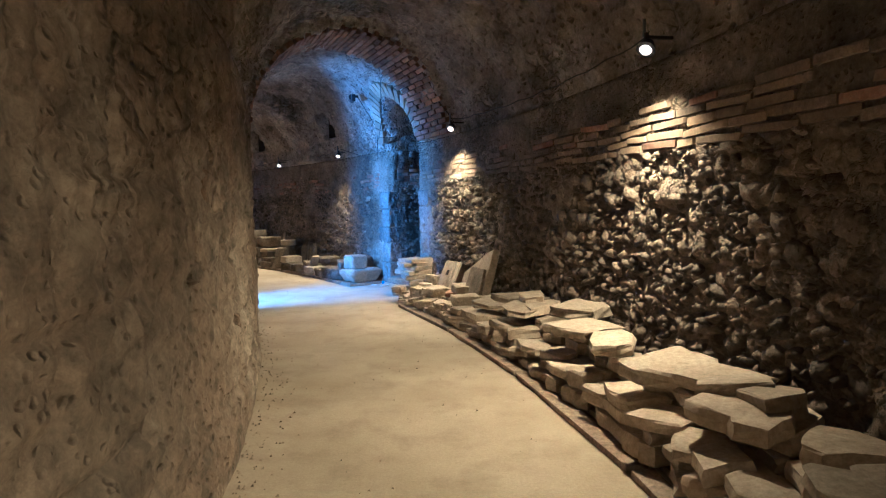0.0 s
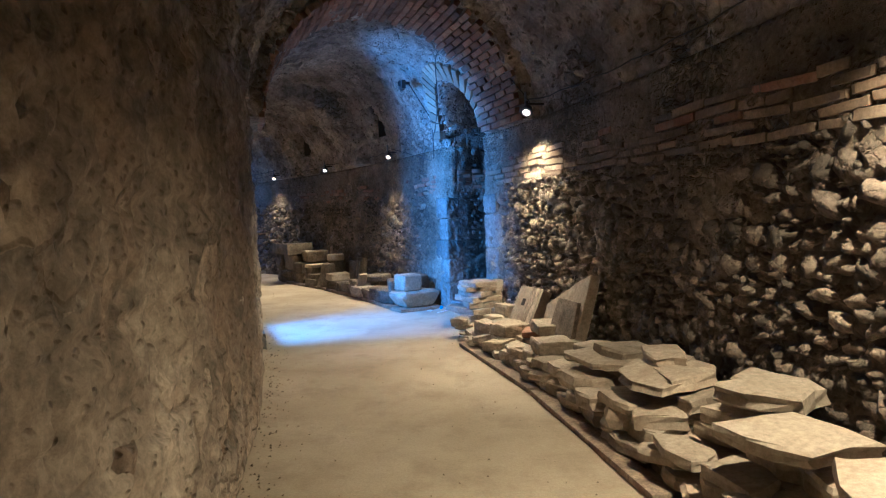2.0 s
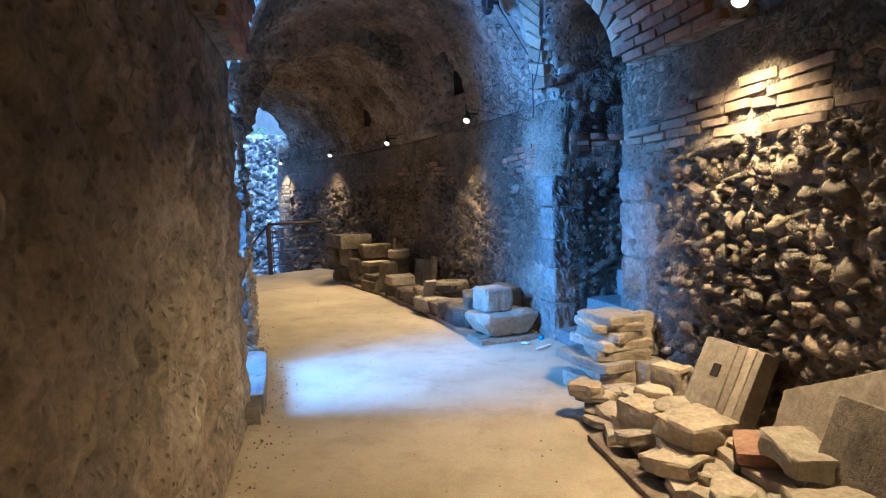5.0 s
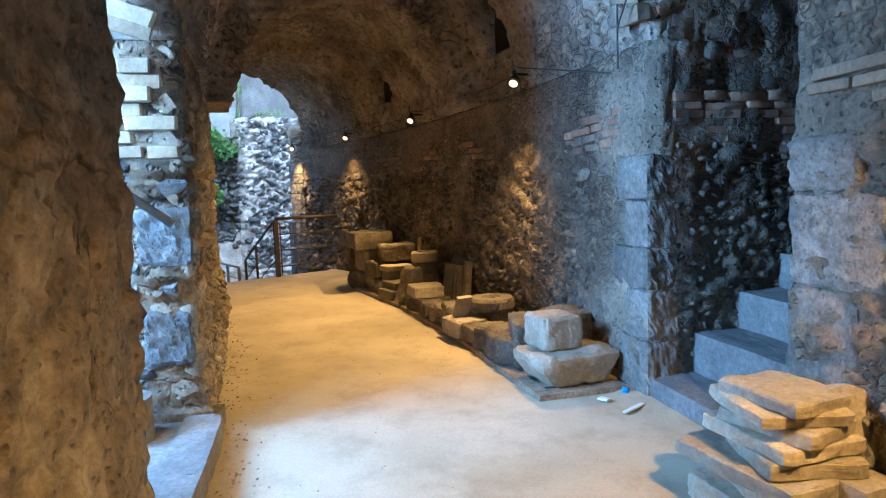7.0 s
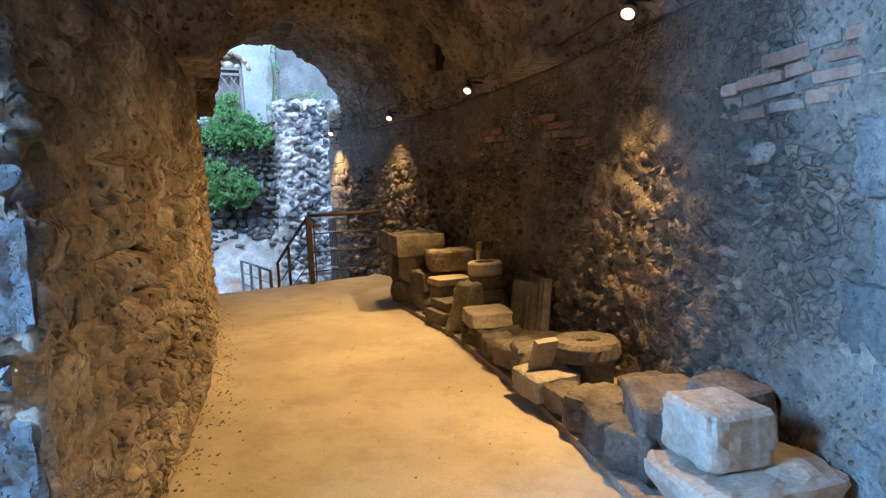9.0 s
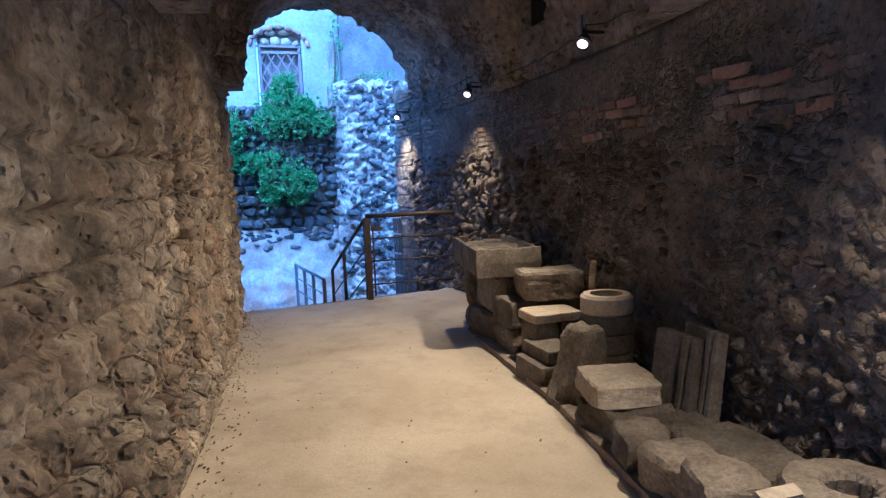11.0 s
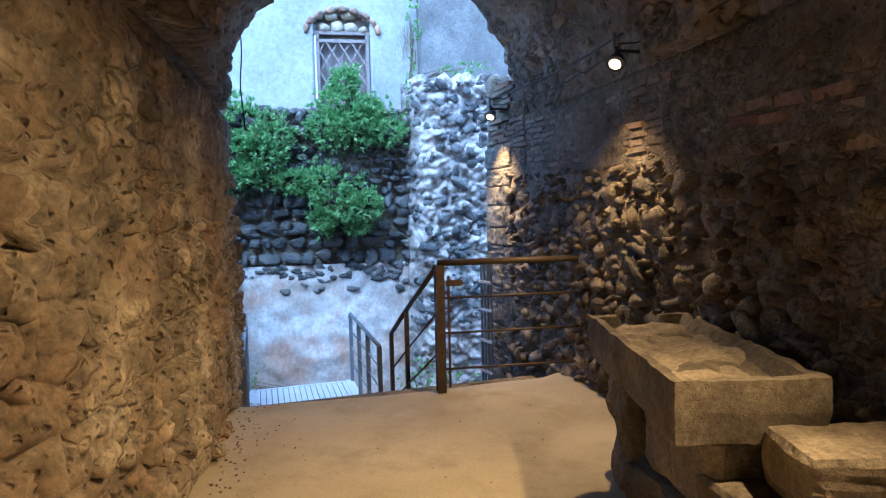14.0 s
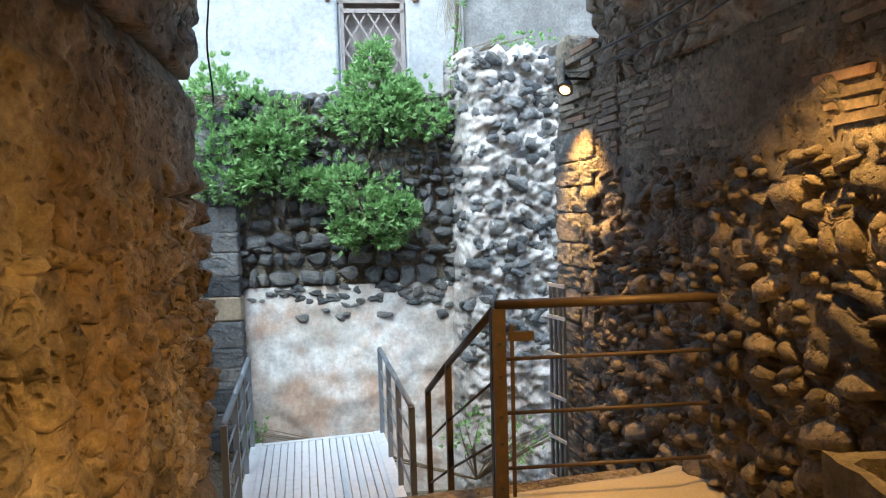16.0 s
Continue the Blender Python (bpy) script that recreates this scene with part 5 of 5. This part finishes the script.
span = (PB - PA).length
part("post", box_bm(-0.035, 0.035, -0.022, 0.022, -0.03, 1.09), M_IRON, gate)
part("post", box_bm(span - 0.03, span + 0.03, -0.022, 0.022, -0.03, 1.09), M_IRON, gate)
part("post", box_bm(span + 0.075, span + 0.115, -0.02, 0.02, -0.03, 0.96), M_IRON, gate)
part("post", box_bm(0.06, 0.08, -0.008, 0.008, 0.04, 1.0), M_IRON, gate)
part("handrail", tube((-0.02, 0, 1.11), (span + 0.22, 0, 1.11), 0.028, 14), M_IRON, gate, "", None, True)
for h in (0.20, 0.51, 0.81):
    part("bar", tube((0.03, 0, h), (span - 0.02, 0, h + 0.005), 0.0105), M_IRON, gate, "", None, True)
part("latch", box_bm(0.05, 0.19, -0.012, 0.012, 0.91, 0.96), M_IRON, gate)
for h in (0.1, 0.35, 0.5, 0.72, 0.9):
    part("bolt_head", tube((0, -0.022, h), (0, -0.028, h), 0.010, 8), M_BLACK, gate)

# a rack of bars standing against the wall's end
rack = tagged(new("bar_grille"), "grey iron grille of upright bars by the wall", "grille")
rack.matrix_basis = ring_pose(54.55, 23.93, 0, 12)
for k in range(4):
    part("upright", box_bm(-0.012, 0.012, -0.11 + k * 0.062, -0.09 + k * 0.062, -1.95, 0.98), M_GREYPAINT, rack)
for h in (-1.1, -0.72, -0.36, 0.0, 0.36, 0.68, 0.95):
    part("cross_tie", box_bm(-0.02, -0.012, -0.13, 0.12, h, h + 0.03), M_STEEL, rack)


# ---- shrubs on the ledge ----
def leaf_cloud(name, rng, blobs, per, size, material, parent):
    verts, faces = [], []
    for (x, y, z, rx, ry, rz) in blobs:
        for s in range(per):
            d = Vector((rng.gauss(0, 1), rng.gauss(0, 1), rng.gauss(0, 1))).normalized()
            k = rng.uniform(0.4, 1.0) ** 0.6 if rng.random() < 0.78 else rng.uniform(0.9, 1.55)
            c = Vector((x + d.x * rx * k, y + d.y * ry * k, z + d.z * rz * k))
            for _ in range(7):
                out = (d + Vector((rng.uniform(-0.8, 0.8), rng.uniform(-0.9, 0.3), rng.uniform(-0.5, 0.9)))).normalized()
                side = out.cross(Vector((rng.uniform(-1, 1), rng.uniform(-1, 1), 1))).normalized()
                nrm = out.cross(side)
                ln, w = size * rng.uniform(0.7, 1.4), size * rng.uniform(0.2, 0.32)
                a = c + out * ln * 0.15
                i = len(verts)
                verts += [a, a + out * ln * 0.5 + side * w + nrm * 0.006, a + out * ln, a + out * ln * 0.5 - side * w + nrm * 0.006]
                faces.append((i, i + 1, i + 2, i + 3))
    me = bpy.data.meshes.new(name)
    me.from_pydata([tuple(v) for v in verts], [], faces)
    me.materials.append(material)
    ob = new(name, me)
    ob.parent = parent
    return ob


def shrub(label, root, blobs, per=90, size=0.072):
    rs = random.Random(int(root[0] * 100) + 7)
    base = tagged(new("shrub"), label, "shrub")
    base.matrix_basis = FAR
    bm = bmesh.new()
    for x, y, z, rx, ry, rz in blobs:
        for _ in range(5):
            a = Vector(root)
            b = Vector((x + rs.uniform(-rx, rx) * 0.7, y + rs.uniform(-ry, ry) * 0.6, z + rs.uniform(-rz, rz) * 0.6))
            mid = (a + b) / 2 + Vector((rs.uniform(-0.08, 0.08), -0.06, 0.08))
            for p, q, r1, r2 in ((a, mid, 0.012, 0.008), (mid, b, 0.008, 0.003)):
                res = bmesh.ops.create_cone(bm, cap_ends=False, segments=5, radius1=r1, radius2=r2, depth=(q - p).length)
                bmesh.ops.transform(bm, matrix=Matrix.Translation((p + q) / 2) @ (q - p).to_track_quat("Z", "Y").to_matrix().to_4x4(), verts=res["verts"])
    part("branch_work", bm, M_DRY, base)
    leaf_cloud("crown", rs, blobs, per, size, M_LEAF, base)
    return base


shrub("bushy green shrub growing on the stone ledge", (0.35, 0.15, 2.85), ((0.25, -0.15, 3.08, 0.36, 0.28, 0.30), (0.42, -0.2, 2.78, 0.42, 0.3, 0.28), (0.05, -0.2, 2.72, 0.34, 0.28, 0.26), (0.85, -0.18, 2.68, 0.28, 0.22, 0.16), (0.30, -0.18, 3.38, 0.16, 0.14, 0.18), (0.62, -0.2, 2.95, 0.22, 0.2, 0.2)), 170)
shrub("green shrub hanging from the lava stone wall", (0.0, 0.1, 1.9), ((-0.05, -0.25, 1.92, 0.42, 0.26, 0.22), (0.12, -0.3, 1.62, 0.34, 0.26, 0.24), (-0.1, -0.25, 1.40, 0.18, 0.18, 0.16), (0.52, -0.22, 1.6, 0.22, 0.2, 0.2), (0.40, -0.22, 1.34, 0.14, 0.14, 0.14), (-0.5, -0.2, 1.98, 0.26, 0.2, 0.12)), 160)
shrub("leafy green shrub spilling over the ledge", (-1.2, 0.1, 2.6), ((-1.1, -0.15, 2.75, 0.40, 0.26, 0.30), (-1.4, -0.15, 2.4, 0.40, 0.26, 0.34), (-0.9, -0.2, 2.35, 0.32, 0.24, 0.24), (-1.45, -0.2, 2.0, 0.30, 0.22, 0.26), (-1.15, -0.2, 2.08, 0.26, 0.2, 0.18), (-1.55, -0.15, 3.05, 0.28, 0.2, 0.28), (-0.75, -0.2, 2.62, 0.3, 0.2, 0.2), (-1.75, -0.2, 2.5, 0.3, 0.2, 0.4)), 150)
shrub("small green plants growing in a wall joint", (1.25, 0.1, 3.3), ((1.30, -0.05, 3.35, 0.10, 0.12, 0.34), (1.25, -0.05, 2.9, 0.12, 0.12, 0.22), (2.0, -0.3, 3.60, 0.34, 0.16, 0.07), (1.32, 0.0, 4.3, 0.08, 0.1, 0.4)), 34, 0.05)
shrub("low weeds at the foot of the pier", (1.3, -0.75, -1.5), ((1.2, -0.8, -0.9, 0.2, 0.15, 0.3), (1.7, -0.9, -1.0, 0.3, 0.18, 0.25), (2.3, -1.0, -0.85, 0.25, 0.15, 0.2), (-1.3, -0.2, -1.0, 0.15, 0.1, 0.15)), 40, 0.05)

# dry hanging stems
dry = tagged(new("dry_stems"), "dry brown stems hanging from the ledge", "dry plant", kind="stuff")
dry.matrix_basis = FAR
bm = bmesh.new()
for cx, cz, n, spread in ((-0.62, 2.9, 26, 0.14), (0.28, 2.35, 34, 0.16), (-1.2, 1.85, 30, 0.3), (0.6, 2.3, 18, 0.16), (1.2, 4.1, 30, 0.06), (0.8, 1.5, 14, 0.12)):
    for _ in range(n):
        x, y = cx + rng.gauss(0, spread), rng.uniform(-0.22, -0.06)
        p = Vector((x, y, cz + rng.uniform(-0.05, 0.15)))
        for s in range(3):
            q = p + Vector((rng.uniform(-0.05, 0.05), rng.uniform(-0.03, 0.02), -rng.uniform(0.08, 0.18)))
            res = bmesh.ops.create_cone(bm, cap_ends=False, segments=3, radius1=0.003, radius2=0.002, depth=(q - p).length)
            bmesh.ops.transform(bm, matrix=Matrix.Translation((p + q) / 2) @ (q - p).to_track_quat("Z", "Y").to_matrix().to_4x4(), verts=res["verts"])
            p = q
part("stems", bm, M_DRY, dry)

# ---- flood lamps, cables, rails of the passage, litter ----
def flood_lamp(th):
    base = tagged(new("flood_lamp"), "small black flood lamp, lit, on a wall bracket", "lamp", "flood lamps along the wall")
    base.matrix_basis = ring_pose(th, 23.93, 2.55)
    part("bracket", box_bm(-0.01, 0.20, -0.012, 0.012, 0.06, 0.08), M_BLACK, base)
    part("arm", box_bm(-0.012, 0.012, -0.010, 0.010, 0.0, 0.10), M_BLACK, base)
    part("gland", tube((0.0, 0.03, 0.08), (0.0, 0.03, 0.20), 0.012), M_GREYPAINT, base)
    tilt = pose(0, 0, 0, 0, 34, 0) @ pose(0, 0, 0, -26, 0, 0)
    bm = bmesh.new()
    bmesh.ops.create_cone(bm, cap_ends=True, segments=20, radius1=0.066, radius2=0.042, depth=0.07)
    bmesh.ops.translate(bm, vec=(0, 0, 0.01), verts=bm.verts)
    part("housing", bm, M_BLACK, base, "", tilt)
    bm = bmesh.new()
    bmesh.ops.create_uvsphere(bm, u_segments=16, v_segments=8, radius=0.042)
    bmesh.ops.scale(bm, vec=(1, 1, 0.3), verts=bm.verts)
    bmesh.ops.translate(bm, vec=(0, 0, -0.03), verts=bm.verts)
    part("lens", bm, M_BULB, base, "glowing warm lens", tilt, True)


for th in LAMP_ANGLES[1:]:
    flood_lamp(th)


def wire(name, label, pts, r=0.006):
    cu = bpy.data.curves.new(name, "CURVE")
    cu.dimensions, cu.bevel_depth, cu.bevel_resolution = "3D", r, 2
    sp = cu.splines.new("POLY")
    sp.points.add(len(pts) - 1)
    for q, p in zip(sp.points, pts):
        q.co = (*p, 1)
    ob = new(name, cu)
    dg = bpy.context.evaluated_depsgraph_get()
    me = bpy.data.meshes.new_from_object(ob.evaluated_get(dg))
    bpy.data.objects.remove(ob)
    me.materials.clear()
    me.materials.append(M_BLACK)
    return tagged(new(name, me), label, "cable")


for a, b in zip(LAMP_ANGLES[1:], LAMP_ANGLES[2:]):
    if a < 26 < b:
        continue
    pts = [ring(a + (b - a) * k / 24, 24.02 if k not in (0, 24) else 23.95, 2.66 - 0.05 * math.sin(math.pi * k / 24) + 0.01 * math.sin(k * 1.9)) for k in range(25)]
    wire("lamp_cable", "thin black cable strung along the wall", pts)
wire("lamp_cable", "thin black cable strung along the wall", [ring(47.8 + 6.2 * k / 16, 23.98, 2.74 - 0.03 * math.sin(math.pi * k / 16)) for k in range(17)], 0.008)
wire("lamp_cable", "thin black cable running up over the stair", [ring(22.2 + (29.7 - 22.2) * k / 20, vault_r(2.62 + 0.95 * math.sin(math.pi * k / 20)) - 0.14, 2.62 + 0.95 * math.sin(math.pi * k / 20)) for k in range(21)])
wire("lamp_cable", "black cable hanging down beside the stair", [ring(29.95, 23.65 + 0.38 * min(1, k / 5), 3.5 - 1.15 * k / 10) for k in range(11)], 0.007)
wire("lamp_cable", "thin black cable strung along the wall", [ring(29.95 + 3.95 * k / 12, 23.98, 2.32 + 0.36 * k / 12) for k in range(13)])
wire("lamp_cable", "loose cable hanging at the arch's end", [ring(52.9 - 0.02 * k, 21.36 + 0.012 * math.sin(k), 3.2 - 0.11 * k) for k in range(9)])

projector = tagged(new("projector_lamp"), "small black spotlight fixed to the vault, unlit", "lamp")
projector.matrix_basis = ring_pose(29.75, 23.52, 3.46)
part("body", tube((-0.05, -0.10, -0.02), (0.02, 0.06, -0.05), 0.05, 14), M_BLACK, projector)
part("bracket", box_bm(-0.01, 0.12, -0.015, 0.015, -0.01, 0.03), M_BLACK, projector)
part("shutter", box_bm(-0.06, 0.0, -0.16, -0.11, -0.10, 0.02), M_BLACK, projector)

# handrail and post in the passage
W1 = ring_pose(DO1, 0)
handrail = tagged(new("wall_handrail"), "grey steel handrail sloping down the passage wall", "handrail")
handrail.matrix_basis = W1
part("pipe", tube((19.6, -0.10, 2.52), (21.02, -0.10, 1.40), 0.026, 14), M_GREYPAINT, handrail, "", None, True)
for x in (19.8, 20.7):
    zz = 2.52 - (x - 19.6) * 0.789
    part("holder", tube((x, -0.10, zz), (x, 0.03, zz - 0.03), 0.009), M_GREYPAINT, handrail)
post = tagged(new("barrier_post"), "grey steel post set in a round concrete base", "post")
post.matrix_basis = W1 @ pose(20.68, -0.23, 0.14)
part("concrete_base", tube((0, 0, 0), (0, 0, 0.26), 0.17, 28), M_STEP, post, "white round concrete base")
part("tube", tube((0, 0, 0.26), (0.01, 0.0, 1.12), 0.032, 14), M_GREYPAINT, post, "", None, True)
part("cap", tube((0.01, 0, 1.12), (0.01, 0, 1.16), 0.012, 8), M_STEEL, post)
for k in range(7):
    bm2 = bmesh.new()
    for s in range(10):
        a0, a1 = 2 * math.pi * s / 10, 2 * math.pi * (s + 1) / 10
        t = tube((0.018 * math.cos(a0), 0, 0.026 * math.sin(a0)), (0.018 * math.cos(a1), 0, 0.026 * math.sin(a1)), 0.004, 5)
        me = bpy.data.meshes.new("link")
        t.to_mesh(me)
        t.free()
        bm2.from_mesh(me)
    part("chain_link", bm2, M_STEEL, post, "", pose(-0.035 - 0.006 * k, 0.0, 1.10 - 0.036 * k, 0, 0, 90 * (k % 2)))

tuft = tagged(new("wall_weed"), "small bright green weed rooted in a brick joint", "weed")
tuft.matrix_basis = W1
leaf_cloud("crown", random.Random(5), ((20.55, -0.06, 2.42, 0.09, 0.05, 0.05), (20.2, -0.06, 2.86, 0.12, 0.06, 0.07)), 9, 0.05, M_LEAF, tuft)

# litter by the stair
crumpled = rock_mesh("wrapper", 200, M_BLUE, 0.3, 0.6, 2)
thing("plastic_wrapper", crumpled, scaled(ring_pose(29.75, 24.02, 0.03), 0.05, 0.06, 0.055), "crumpled bright blue plastic wrapper on the floor", "litter")
thing("paper_scrap", chipped_block("paper_scrap", 0.05, 0.08, 0.012, 4, M_WHITE, 2, 0.003), ring_pose(29.55, 23.80, 0.012, 30), "small white paper scrap on the floor", "litter")
thing("white_stick", chipped_block("white_stick", 0.24, 0.03, 0.012, 5, M_WHITE, 2, 0.002), ring_pose(29.0, 23.9, 0.012, 28), "thin white plastic strip on the floor", "litter")

# crumbs and grit along the wall feet
grit = tagged(new("grit"), "loose grit and crumbled mortar along the wall", "debris", kind="stuff")
verts, faces = [], []
gr = random.Random(9)


def crumb(p, s):
    i = len(verts)
    for d in ((-1, -1, -0.3), (1, -1, -0.3), (0, 1.1, -0.3), (0.1, 0, 0.7)):
        verts.append(p + Vector((d[0] * s * gr.uniform(0.6, 1.3), d[1] * s * gr.uniform(0.6, 1.3), d[2] * s)))
    faces.extend(((i, i + 1, i + 3), (i + 1, i + 2, i + 3), (i + 2, i, i + 3), (i, i + 2, i + 1)))


for k in range(1500):
    th = gr.uniform(0, 51)
    if gr.random() < 0.72:
        r = R_IN + bulge(th, -1) + 0.02 + abs(gr.gauss(0, 0.12))
        if DO0 < th < DO1:
            r += 0.1
    else:
        r = gr.uniform(R_IN + 0.2, 23.5)
    p = ring(th, r, 0)
    crumb(p + Vector((0, 0, 0.010 + 0.008 * fbm(p, 1.2, 3) + max(0.0, 0.18 - abs(r - R_IN)) * 0.22)), gr.uniform(0.003, 0.012 if r < R_IN + 0.3 else 0.009))
part_me = mesh_from("crumbs", verts, faces, M_RENDER_IN, False)
hang(new("crumbs", part_me), grit)
